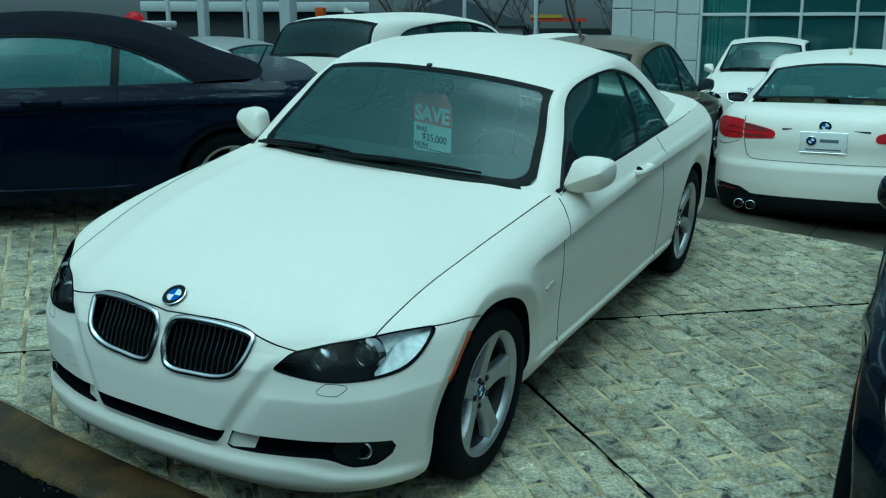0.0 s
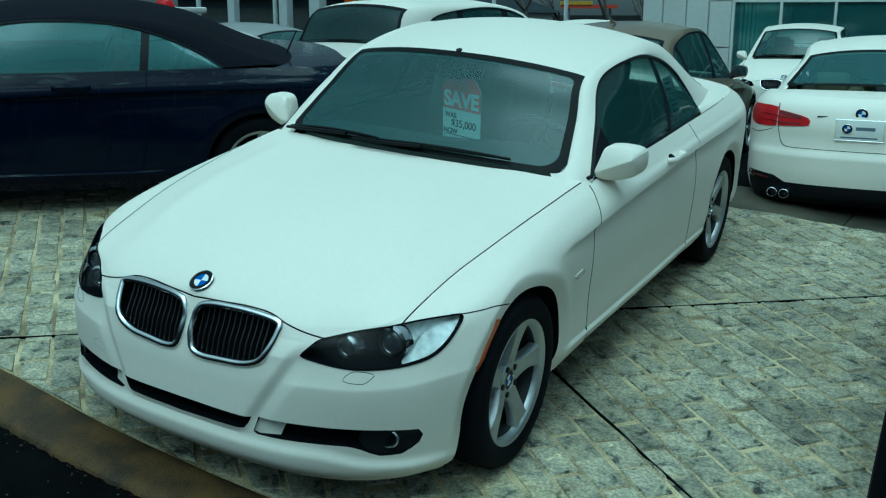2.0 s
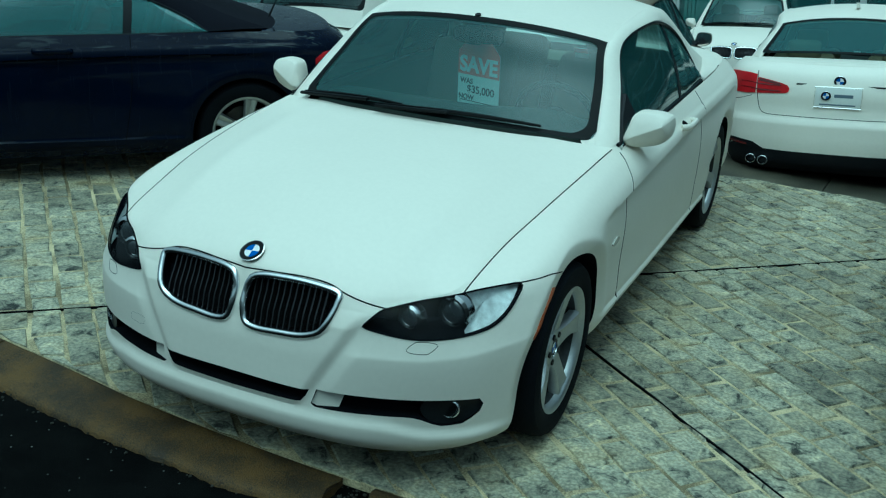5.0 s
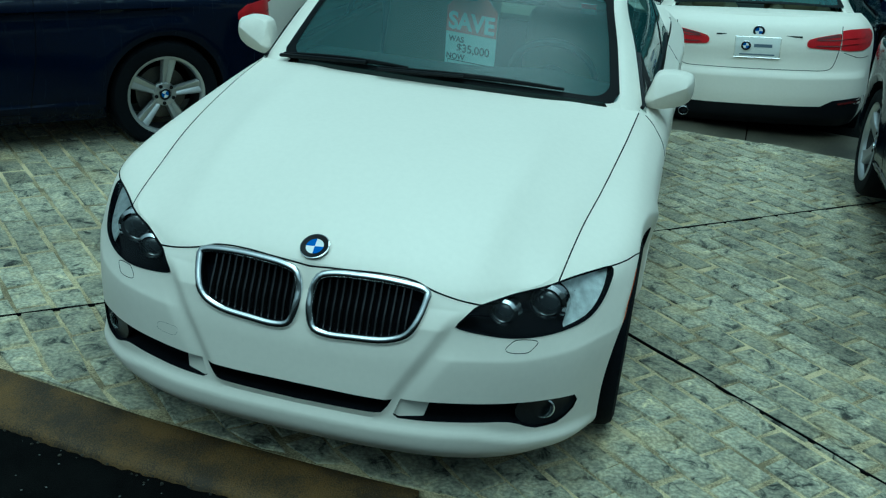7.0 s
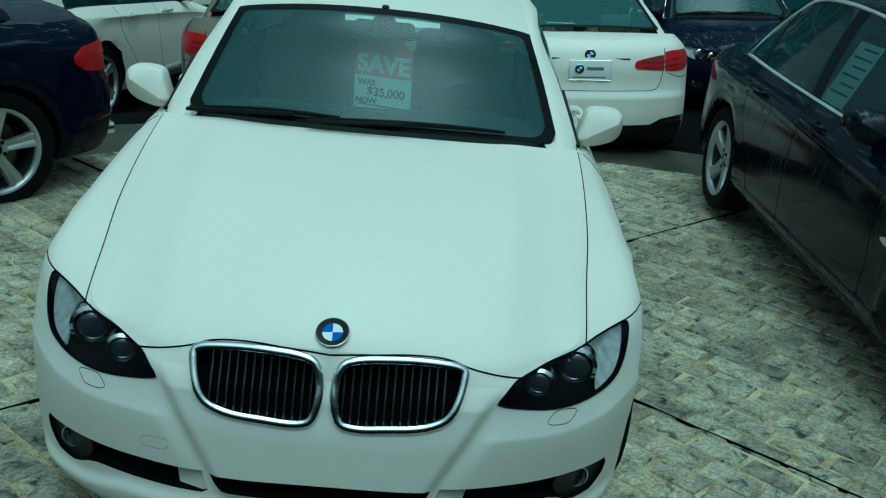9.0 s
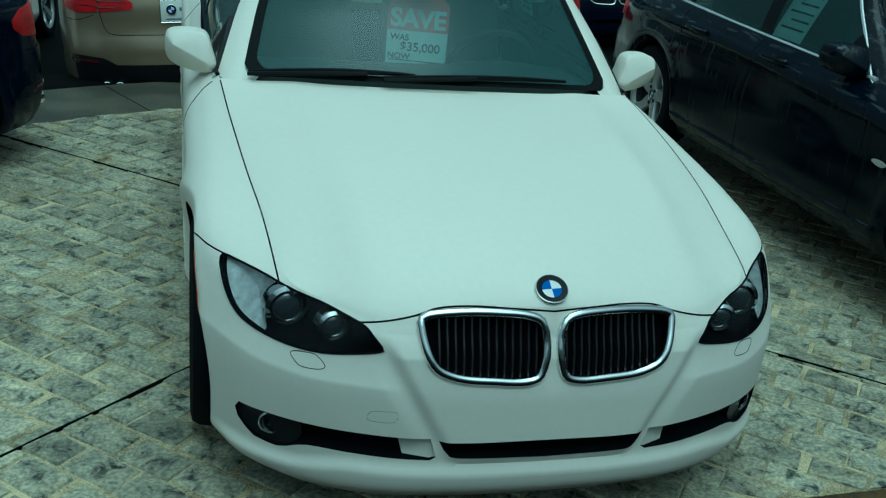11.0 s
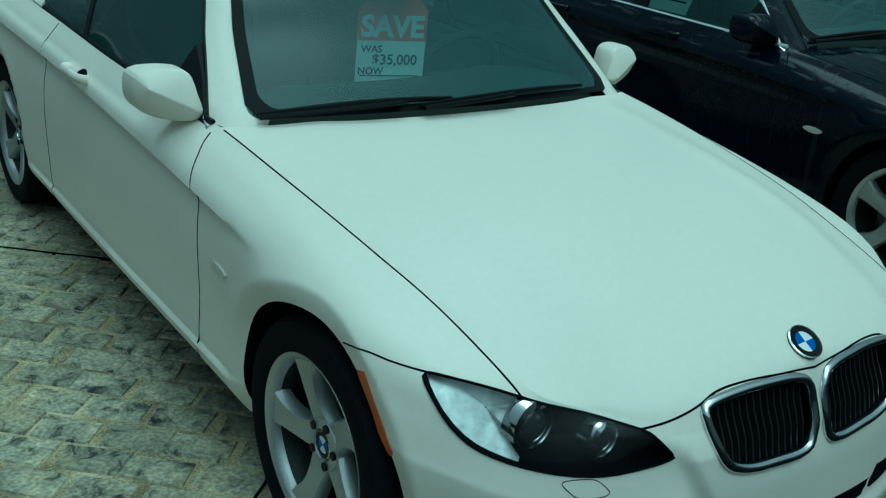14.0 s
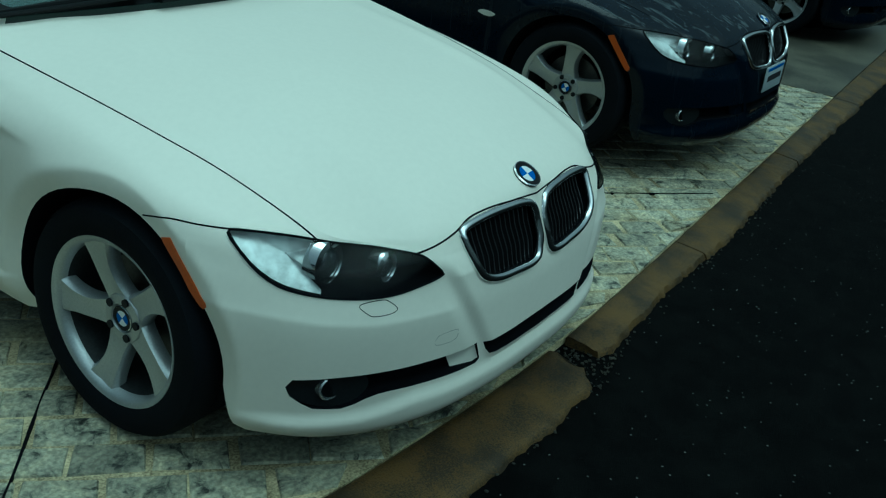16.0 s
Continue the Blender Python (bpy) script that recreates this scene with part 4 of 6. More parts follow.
def front_end(car, skin, paint, detail, plate):
    for s in (1, -1):
        # kidney grille: chrome frame, dark back, upright bars
        ko = skin.lay(outline_xz(KIDNEY, 48, s, -1.2), (0, 1, 0), .002)
        grille = part("grille", tube(ko, .0115, True, 10, 1.0), CHROME, car, "chrome-framed kidney grille")
        part("grille_back", bm_of([(p.x, p.y + .045, p.z) for p in ko], [tuple(range(len(ko)))]), DARKGAP, grille, smooth=0)
        cx = .148 * s
        for i in range(13):
            x = s * (.040 + i * .0205)
            zs = [z for xx, z in along(KIDNEY, 120, closed=True) if abs(xx - abs(x)) < .006]
            if not zs:
                continue
            z0, z1 = min(zs), max(zs)
            pts = skin.lay([Vector((x, -1.2, z)) for z in np.linspace(z0 + .004, z1 - .004, 7)], (0, 1, 0), -.012)
            rows = [[(p.x - .0028, p.y + .03, p.z), (p.x - .0022, p.y, p.z), (p.x + .0022, p.y, p.z), (p.x + .0028, p.y + .03, p.z)] for p in pts]
            part("grille_bar", grid(rows), BARS, grille)
        # headlamp
        w = Vector((LAMP_WAY.x * s, LAMP_WAY.y, 0))
        lo = lamp_outline(s, 44)
        lens = part("headlight", skin.patch(lo, w, .003, 8), LENS, car, "clear-lensed headlight with two projectors")
        lens.visible_shadow = False
        back = [p + w * (1.08) for p in lo]
        part("lamp_back", bm_of(back, [tuple(range(len(back)))]), HOUSING, lens, smooth=0)
        edge = skin.lay(lo, w, .002)
        part("lamp_seal", tube(edge, .0030, True, 6), DARKGAP, lens)

        def proj(x, z, r, name, depth=.030):
            y = float(np.interp(x, [.43, .57, .69, .80], [-.668, -.575, -.455, -.29]))
            m = look((s * x, y, z), Vector((s * x, y, z)) + Vector((-.10 * s, -1, 0))) @ Matrix.Translation((0, 0, depth))
            ring = part(name, moved(revolve([(r * 1.52, .02), (r * 1.42, -.012), (r * 1.16, -.018), (r * 1.02, -.004), (r, .004)], 32, "z"), m), CHROME, lens, "chrome-ringed projector")
            ball = revolve([(r * math.cos(a), -.006 - r * .45 * math.sin(a)) for a in np.linspace(0, math.pi / 2 - .01, 8)], 28, "z")
            part("projector_lens", moved(ball, m), PROJ, ring)
        proj(.632, .594, .041, "projector")
        proj(.528, .582, .030, "projector")
        # bright reflector bowl at the outer end
        ro = []
        for x, z in along([(.615, .640), (.66, .650), (.70, .656), (.755, .664), (.779, .665), (.773, .637), (.751, .594), (.724, .566), (.690, .552), (.662, .547), (.688, .600)], 24, closed=True):
            y = float(np.interp(x, [.43, .57, .69, .795], [-.668, -.575, -.455, -.30]))
            ro.append(skin.lay([Vector((s * x, y, z)) - w], w, -(.007 + .18 * max(0, z - .553)))[0])
        c = sum(ro, Vector()) / len(ro)
        rows = [[p + (c - p) * f + w * (.012 * f * (2 - f)) for p in ro] for f in (0, .2, .4, .6, .8, .98)]
        part("reflector_bowl", grid(rows, close_v=True), BOWL, lens)
        # amber side marker
        so = [Vector((s * 1.3, y, z)) for y, z in polyline_closed([(-.216, .631), (-.184, .620), (-.304, .474), (-.324, .492)], 28)]
        part("side_marker", thick(skin.patch(so, (-s, 0, 0), .002, 4), (-s, 0, 0), .004), AMBER, car, "orange side marker")
        # lower openings
        duct_back = bm_fan(skin.lay([Vector((s * x, -1.2, z)) for x, z in polyline_closed(SIDE_DUCT, 40)], (0, 1, 0), -.055))
        duct = part("air_intake", duct_back, DARKGAP, car, "black side air intake", smooth=0)
        rows = []
        for f in np.linspace(0, 1, 7):  # white vane between the side and the centre intake, leaning back from the lip
            a, b = (.268 + (.288 - .268) * f, .268 + (.346 - .268) * f), (.354 + .022 * f, .266 + (.348 - .266) * f)
            gs = np.linspace(0, 1, 8)
            row = skin.lay([Vector((s * (a[0] + (b[0] - a[0]) * g), -1.2, a[1] + (b[1] - a[1]) * g)) for g in gs], (0, 1, 0), -.0006)
            rows.append([p + Vector((0, .050 * g ** .7 * (.5 + .5 * f), 0)) for p, g in zip(row, gs)])
        part("vane", grid(rows), paint, duct, "body-coloured vane beside the intake")
        po = [Vector((s * x, -1.2, z)) for x, z in along([(.600, .300), (.612, .332), (.67, .337), (.736, .332), (.755, .318), (.744, .284), (.712, .257), (.664, .249), (.626, .260)], 32, closed=True)]
        p0 = skin.lay(po, (0, 1, 0), -.016)
        part("fog_lamp_surround", thick(bm_fan(p0), (0, 1, 0), .02), FOGTRIM, duct)
        fc = skin.lay([Vector((s * .672, -1.2, .298))], (0, 1, 0), -.030)[0]
        m = look(fc, fc + Vector((.30 * s, -1, .08)))
        fog = part("fog_lamp", moved(revolve([(.031, .02), (.031, -.008), (.027, -.011), (.024, -.002), (.017, .006), (1e-4, .010)], 28, "z"), m), FOGRING, duct, "round fog lamp")
        part("fog_lens", moved(disc(.026, -.009, -.007, 28, "z"), m), LENS, fog)
        # washer cap outline, tow cap outline
        wo = [(s * x, -1.2, z) for x, z in along([(.556, .506), (.572, .525), (.580, .529), (.626, .525), (.635, .519), (.621, .500), (.613, .495), (.563, .499)], 24, closed=True)]
        seam(car, skin, wo, (0, 1, 0), .0016, 36, True, "washer_cap_gap")
        # hood gap and the line from lamp to wheel arch
        seam(car, skin, [(s * .652, -.500, 2), (s * .658, -.46, 2), (s * .680, -.24, 2), (s * .710, 0, 2), (s * .744, .4, 2), (s * .761, .70, 2)], (0, 0, -1), .0026, 60, name="hood_gap")
        seam(car, skin, [(s * 1.4, -.335, .668), (s * 1.4, -.27, .671), (s * 1.4, -.20, .672), (s * 1.4, -.125, .655)], (-s, 0, 0), .0025, 24)
        seam(car, skin, [(s * .00, -1.2, .660), (s * .10, -1.2, .664), (s * .20, -1.2, .666), (s * .29, -1.2, .658), (s * .345, -1.2, .641), (s * .42, -1.2, .624), (s * .485, -1.2, .612)], (0, 1, 0), .003, 30, name="hood_gap")
        # side repeater
        ro = [Vector((s * 1.3, y, z)) for y, z in along([(.415, .592), (.45, .602), (.50, .600), (.515, .590), (.48, .578), (.43, .580)], 20, closed=True)]
        part("side_repeater", thick(skin.patch(ro, (-s, 0, 0), .006, 3), (-s, 0, 0), .006), REPEATER, car, "small clear side repeater")
    back = [(x, -.62, z) for x, z in polyline_closed(CENTRE_DUCT, 40)]
    part("air_intake", bm_of(back, [tuple(range(40))]), DARKGAP, car, "black centre air intake", smooth=0)
    seam(car, skin, [(-.382, -1.2, .408), (-.415, -1.2, .411), (-.448, -1.2, .406), (-.453, -1.2, .386), (-.418, -1.2, .380), (-.386, -1.2, .385)], (0, 1, 0), .0014, 26, True, "tow_cap_gap")
    q, nrm = skin.hit((0, -.640, 2), (0, 0, -1))
    up = Vector((0, 1, 0))
    zaxis = nrm.normalized() if nrm.z > 0 else -nrm.normalized()
    x = up.cross(zaxis).normalized()
    y = zaxis.cross(x)
    m = Matrix((x, y, zaxis)).transposed().to_4x4()
    m.translation = q
    badge(car, m, .041)
    if plate:
        y = skin.hit((0, -2, .43), (0, 1, 0))[0].y - .008
        pl = part("number_plate", box(-.15, .15, y - .008, y, .37, .50, .005), PLATE, car, "pale blue-grey plate")
        part("plate_bar", box(-.11, .11, y - .0095, y - .0082, .42, .45), INK, pl, smooth=0)
        part("plate_bar", box(-.13, .13, y - .0095, y - .0082, .475, .49), BLUE, pl, smooth=0)


def bm_fan(pts):
    c = sum(pts, Vector()) / len(pts)
    return bm_of(list(pts) + [c], [(i, (i + 1) % len(pts), len(pts)) for i in range(len(pts))])


def tall_boot(L):
    """Control lines for a sedan: higher boot lid and tail."""
    L = L.copy()
    for k, f in ((10, .25), (11, .7), (12, 1), (13, 1), (14, 1), (15, 1)):
        L[2, k, 2] += .03 * f
        L[3, k, 2] += .05 * f
        L[4, k, 2] += .085 * f
        L[5, k, 2] += .10 * f
    return L


def short_tail(L):
    """Control lines with a shorter rear overhang."""
    L = L.copy()
    far = L[..., 1] > 2.76
    L[..., 1] = np.where(far, 2.76 + (L[..., 1] - 2.76) * .80, L[..., 1])
    return L


def tall_gh(g):
    """Cabin lines that meet the higher boot."""
    g = dict(g)
    g["R"] = [p if p[1] < 2.9 else (p[0], p[1], p[2] + (.05 if p[1] < 3.1 else .095)) for p in g["R"]]
    g["W"] = [p if p[1] < 2.7 else (p[0], p[1], p[2] + .04) for p in g["W"]]
    return g


FOGRING = material("fog_reflector", (.62, .64, .65), .2, metal=.8, vary=.3, scale=80)
FOGTRIM = material("grey_fog_trim", (.012, .014, .016), .4, vary=.2, spec=.25)
# the bowl's uneven tone paints streaky reflections into its colour
BOWL = material("lamp_reflector", (.58, .60, .60), .38, metal=.5, vary=.40, scale=10, bump=.35, bump_scale=14)
PLATE = material("plate_face", (.42, .47, .50), .5, vary=.1)
PLATEINK = material("faded_plate_ink", (.14, .18, .24), .6)
BARS = material("grille_bars", (0.045, 0.045, 0.05), 0.25, metal=0.6)
PROJ = material("projector_glass", (0.03, 0.035, 0.04), 0.03, coat=1.0, ior=1.6)
REPEATER = material("repeater_lens", (0.62, 0.60, 0.55), 0.15, coat=0.6)


def rear_end(car, skin, paint, up=0.0, skirt=.385):
    """Tail lamps, plate, badge, pipes; up lifts them for a taller boot, skirt is the top of the black lower insert."""
    for s in (1, -1):
        outer = [(.578, .722), (.578, .862), (.64, .872), (.74, .872), (.80, .862), (.832, .825), (.835, .78), (.81, .735), (.74, .714), (.65, .714)]
        lo = [Vector((s * x, 5.0, z + up)) for x, z in polyline_closed(outer, 48)]
        lamp = part("tail_light", thick(skin.patch(lo, (0, -1, 0), .008, 6), (0, -1, 0), .012), REDLENS, car, "red two-part tail light")
        inner = [(.568, .722), (.568, .842), (.50, .832), (.40, .812), (.350, .796), (.335, .775), (.338, .752), (.352, .738), (.42, .732)]
        po = [Vector((s * x, 5.0, z + up)) for x, z in polyline_closed(inner, 48)]
        part("inner_lens", thick(skin.patch(po, (0, -1, 0), .006, 5), (0, -1, 0), .010), REDLENS, lamp)
        po = [Vector((s * x, 5.0, z + up)) for x, z in polyline_closed([(.562, .815), (.562, .838), (.50, .828), (.40, .808), (.40, .796)], 28)]
        part("lamp_band", thick(skin.patch(po, (0, -1, 0), .009, 3), (0, -1, 0), .004), DARKRED, lamp)
        for zz in (.800, .757):
            po = [Vector((s * x, 5.0, z + up)) for x, z in polyline_closed([(.39, zz - .01), (.56, zz - .01), (.62, zz), (.80, zz + .004), (.80, zz + .010), (.62, zz + .006), (.56, zz - .004), (.39, zz - .004)], 40)]
            part("lamp_rib", thick(skin.patch(po, (0, -1, 0), .0105, 2), (0, -1, 0), .004), DARKRED, lamp)
        seam(car, skin, [(s * .575, 5, .89 + up), (s * .562, 5, .72 + up), (s * .53, 5, .60 + up), (s * .50, 5, .575 + up), (s * .30, 5, .568 + up), (0, 5, .566 + up)], (0, -1, 0), .0032, 50, name="boot_gap")
        seam(car, skin, [(s * .60, 5, .70 + up), (s * .72, 5, .66 + up), (s * .80, 5, .66 + up)], (0, -1, 0), .0025, 20, name="bumper_gap")
        co = [Vector((s * x, 5.0, z)) for x, z in polyline_closed([(.47, skirt - .003), (.56, skirt + .045), (.70, skirt + .058), (.815, skirt + .054), (.835, skirt - .003)], 40)]
        part("bumper_corner", thick(skin.patch(co, (0, -1, 0), .003, 4), (0, -1, 0), .008), TRIM, car, "black bumper corner insert")
        ro = [Vector((s * x, 5.0, z)) for x, z in polyline_closed([(.60, skirt + .012), (.78, skirt + .024), (.775, skirt + .038), (.60, skirt + .028)], 28)]
        part("bumper_reflector", thick(skin.patch(ro, (0, -1, 0), .010, 3), (0, -1, 0), .010), DARKRED, car)
    for x in (.47, .56):
        q, _ = skin.hit((x, 5, .30), (0, -1, 0))
        y = q.y if q else 3.76
        part("exhaust_pipe", moved(revolve([(.030, -.12), (.036, -.12), (.037, .012), (.033, .016), (.030, .012), (.029, -.10), (.001, -.10)], 24, "z"), Matrix.Translation((x, y + .02, .295)) @ pose(0, 0, 0, -90)), CHROME, car)
    q, nrm = skin.hit((0, 5, .69 + up), (0, -1, 0))
    y = q.y + .004
    pl = part("number_plate", box(-.153, .153, y, y + .008, .655 + up, .80 + up, .004), PAPER, car, "white dealer plate with a round logo")
    part("plate_frame", tube([(-.157, y + .006, .651 + up), (.157, y + .006, .651 + up), (.157, y + .006, .804 + up), (-.157, y + .006, .804 + up)], .0025, True, 6), CHROME, pl)
    badge(pl, Matrix.Translation((.080, y + .009, .738 + up)) @ pose(0, 0, 0, 90, 0, 180), .034, "plate_logo")
    part("plate_bar", box(-.10, .025, y + .008, y + .0092, .728 + up, .752 + up), PLATEINK, pl, smooth=0)
    part("plate_bar", box(-.12, .12, y + .008, y + .0092, .668 + up, .678 + up), PLATEINK, pl, smooth=0)
    q, nrm = skin.hit((0, 5, .845 + up), (0, -1, 0))
    badge(car, Matrix.Translation((0, q.y + .002, .845 + up)) @ pose(0, 0, 0, 90, 0, 180), .041)
    # model name and drive badge at the boot corners: plain bars
    for x0, x1 in ((-.30, -.19), (.22, .29)):
        q, _ = skin.hit(((x0 + x1) / 2, 5, .815 + up), (0, -1, 0))
        part("lettering_bar", box(x0, x1, q.y - .006, q.y + .003, .806 + up, .818 + up), BARS, car, smooth=0)

# ---------------- ground ----------------
PAD_C, PAD_R = Vector((1.1, -.7, 0)), 4.8  # round display pad
SLOPE_X, SLOPE_Y, DROP = .08, -.05, -.10  # the lot behind the pad falls away


def lot_z(x, y):
    return SLOPE_X * x + SLOPE_Y * y + DROP


def lot(x, y, turn=0.0, lift=0.0):
    """A place on the sloping lot, turned about its own upright."""
    up = Vector((-SLOPE_X, -SLOPE_Y, 1)).normalized()
    ax = Vector((1, 0, SLOPE_X)).normalized()
    ay = up.cross(ax)
    m = Matrix((ax, ay, up)).transposed().to_4x4()
    m.translation = Vector((x, y, lot_z(x, y) + lift))
    return m @ pose(0, 0, 0, 0, 0, turn)


def smooth_step(a, b, v):
    t = min(1, max(0, (v - a) / (b - a)))
    return t * t * (3 - 2 * t)


def ground_z(x, y):
    r = math.hypot(x - PAD_C.x, y - PAD_C.y)
    w = max(smooth_step(5.45, 8.5, r) * smooth_step(-.5, 2.5, y), smooth_step(18, 45, r))
    fall = 2.6 * smooth_step(28, 80, r) * smooth_step(-5, 15, y)  # beyond the lot the land drops
    return -.035 * (1 - w) + lot_z(x, y) * w - fall


def stone_material(name, per_island):
    """Stamped concrete: grey-green slate skin, dark mottling, pale worn ridges."""
    m = bpy.data.materials.new(name)
    m.use_nodes = True
    n, l = m.node_tree.nodes, m.node_tree.links
    b = n["Principled BSDF"]
    geo = n.new("ShaderNodeNewGeometry")
    pos = geo.outputs["Position"]
    if per_island:
        rnd = geo.outputs["Random Per Island"]
    else:
        rnd = n.new("ShaderNodeObjectInfo").outputs["Random"]
    big = n.new("ShaderNodeTexNoise")
    big.inputs["Scale"].default_value, big.inputs["Detail"].default_value = 1.6, 5
    mott = n.new("ShaderNodeTexNoise")
    mott.inputs["Scale"].default_value, mott.inputs["Detail"].default_value, mott.inputs["Roughness"].default_value, mott.inputs["Distortion"].default_value = 13, 10, .70, .9
    fine = n.new("ShaderNodeTexNoise")
    fine.inputs["Scale"].default_value, fine.inputs["Detail"].default_value = 75, 7
    for t in (big, mott, fine):
        l.new(pos, t.inputs["Vector"])
    ramp = n.new("ShaderNodeValToRGB")
    e = ramp.color_ramp.elements
    e[0].position, e[0].color = .355, (.016, .018, .015, 1)
    e[1].position, e[1].color = .70, (.62, .57, .38, 1)
    for p, c in ((.405, (.110, .112, .085, 1)), (.435, (.245, .240, .182, 1)), (.53, (.365, .349, .256, 1)), (.61, (.45, .42, .29, 1))):
        x = ramp.color_ramp.elements.new(p)
        x.color = c
    l.new(mott.outputs["Fac"], ramp.inputs["Fac"])
    sand = n.new("ShaderNodeTexNoise")
    sand.inputs["Scale"].default_value, sand.inputs["Detail"].default_value = 3.3, 7
    l.new(pos, sand.inputs["Vector"])
    much = n.new("ShaderNodeMapRange")
    much.inputs["From Min"].default_value, much.inputs["From Max"].default_value = .54, .72
    much.inputs["To Max"].default_value = .55
    l.new(sand.outputs["Fac"], much.inputs["Value"])
    sandy = n.new("ShaderNodeMix")
    sandy.data_type = "RGBA"
    sandy.inputs["B"].default_value = (.34, .27, .12, 1)
    l.new(much.outputs["Result"], sandy.inputs["Factor"]), l.new(ramp.outputs["Color"], sandy.inputs["A"])
    speck = n.new("ShaderNodeMapRange")
    speck.inputs["From Min"].default_value, speck.inputs["From Max"].default_value = .40, .60
    speck.inputs["To Min"].default_value, speck.inputs["To Max"].default_value = .66, 1.16
    l.new(fine.outputs["Fac"], speck.inputs["Value"])
    tint = n.new("ShaderNodeMix")
    tint.data_type, tint.blend_type = "RGBA", "MULTIPLY"
    tint.inputs["Factor"].default_value = 1
    l.new(sandy.outputs["Result"], tint.inputs["A"])
    val = n.new("ShaderNodeMath")
    val.operation = "MULTIPLY_ADD"
    val.inputs[1].default_value, val.inputs[2].default_value = .5, .60
    l.new(rnd, val.inputs[0])
    wide = n.new("ShaderNodeMath")
    wide.operation = "MULTIPLY_ADD"
    wide.inputs[1].default_value, wide.inputs[2].default_value = 1.6, -.55
    l.new(big.outputs["Fac"], wide.inputs[0])
    both = n.new("ShaderNodeMath")
    l.new(val.outputs[0], both.inputs[0]), l.new(wide.outputs[0], both.inputs[1])
    grain = n.new("ShaderNodeMath")
    grain.operation = "MULTIPLY"
    l.new(both.outputs[0], grain.inputs[0]), l.new(speck.outputs["Result"], grain.inputs[1])
    # hairline cracks, here and there
    bend = n.new("ShaderNodeVectorMath")
    bend.operation = "MULTIPLY_ADD"
    bend.inputs[1].default_value = (.05, .05, .05)
    l.new(mott.outputs["Color"], bend.inputs[0]), l.new(pos, bend.inputs[2])
    crack = n.new("ShaderNodeTexVoronoi")
    crack.feature = "DISTANCE_TO_EDGE"
    crack.inputs["Scale"].default_value = 11
    l.new(bend.outputs["Vector"], crack.inputs["Vector"])
    thin = n.new("ShaderNodeMapRange")
    thin.inputs["From Min"].default_value, thin.inputs["From Max"].default_value = .010, .035
    thin.inputs["To Min"].default_value, thin.inputs["To Max"].default_value = .35, 1
    l.new(crack.outputs["Distance"], thin.inputs["Value"])
    some = n.new("ShaderNodeMapRange")
    some.inputs["From Min"].default_value, some.inputs["From Max"].default_value = .36, .45
    l.new(sand.outputs["Fac"], some.inputs["Value"])
    line = n.new("ShaderNodeMix")
    line.inputs["B"].default_value = 1
    l.new(some.outputs["Result"], line.inputs["Factor"]), l.new(thin.outputs["Result"], line.inputs["A"])
    cracked = n.new("ShaderNodeMath")
    cracked.operation = "MULTIPLY"
    l.new(grain.outputs[0], cracked.inputs[0]), l.new(line.outputs["Result"], cracked.inputs[1])
    l.new(cracked.outputs[0], tint.inputs["B"])
    l.new(tint.outputs["Result"], b.inputs["Base Color"])
    rr = n.new("ShaderNodeMapRange")
    rr.inputs["To Min"].default_value, rr.inputs["To Max"].default_value = .35, .75
    l.new(mott.outputs["Fac"], rr.inputs["Value"])
    l.new(rr.outputs["Result"], b.inputs["Roughness"])
    add = n.new("ShaderNodeMath")
    add.operation = "MULTIPLY_ADD"
    add.inputs[1].default_value = .35
    l.new(fine.outputs["Fac"], add.inputs[0]), l.new(mott.outputs["Fac"], add.inputs[2])
    bp = n.new("ShaderNodeBump")
    bp.inputs["Strength"].default_value, bp.inputs["Distance"].default_value = .9, .010
    l.new(add.outputs[0], bp.inputs["Height"])
    l.new(bp.outputs["Normal"], b.inputs["Normal"])
    return m


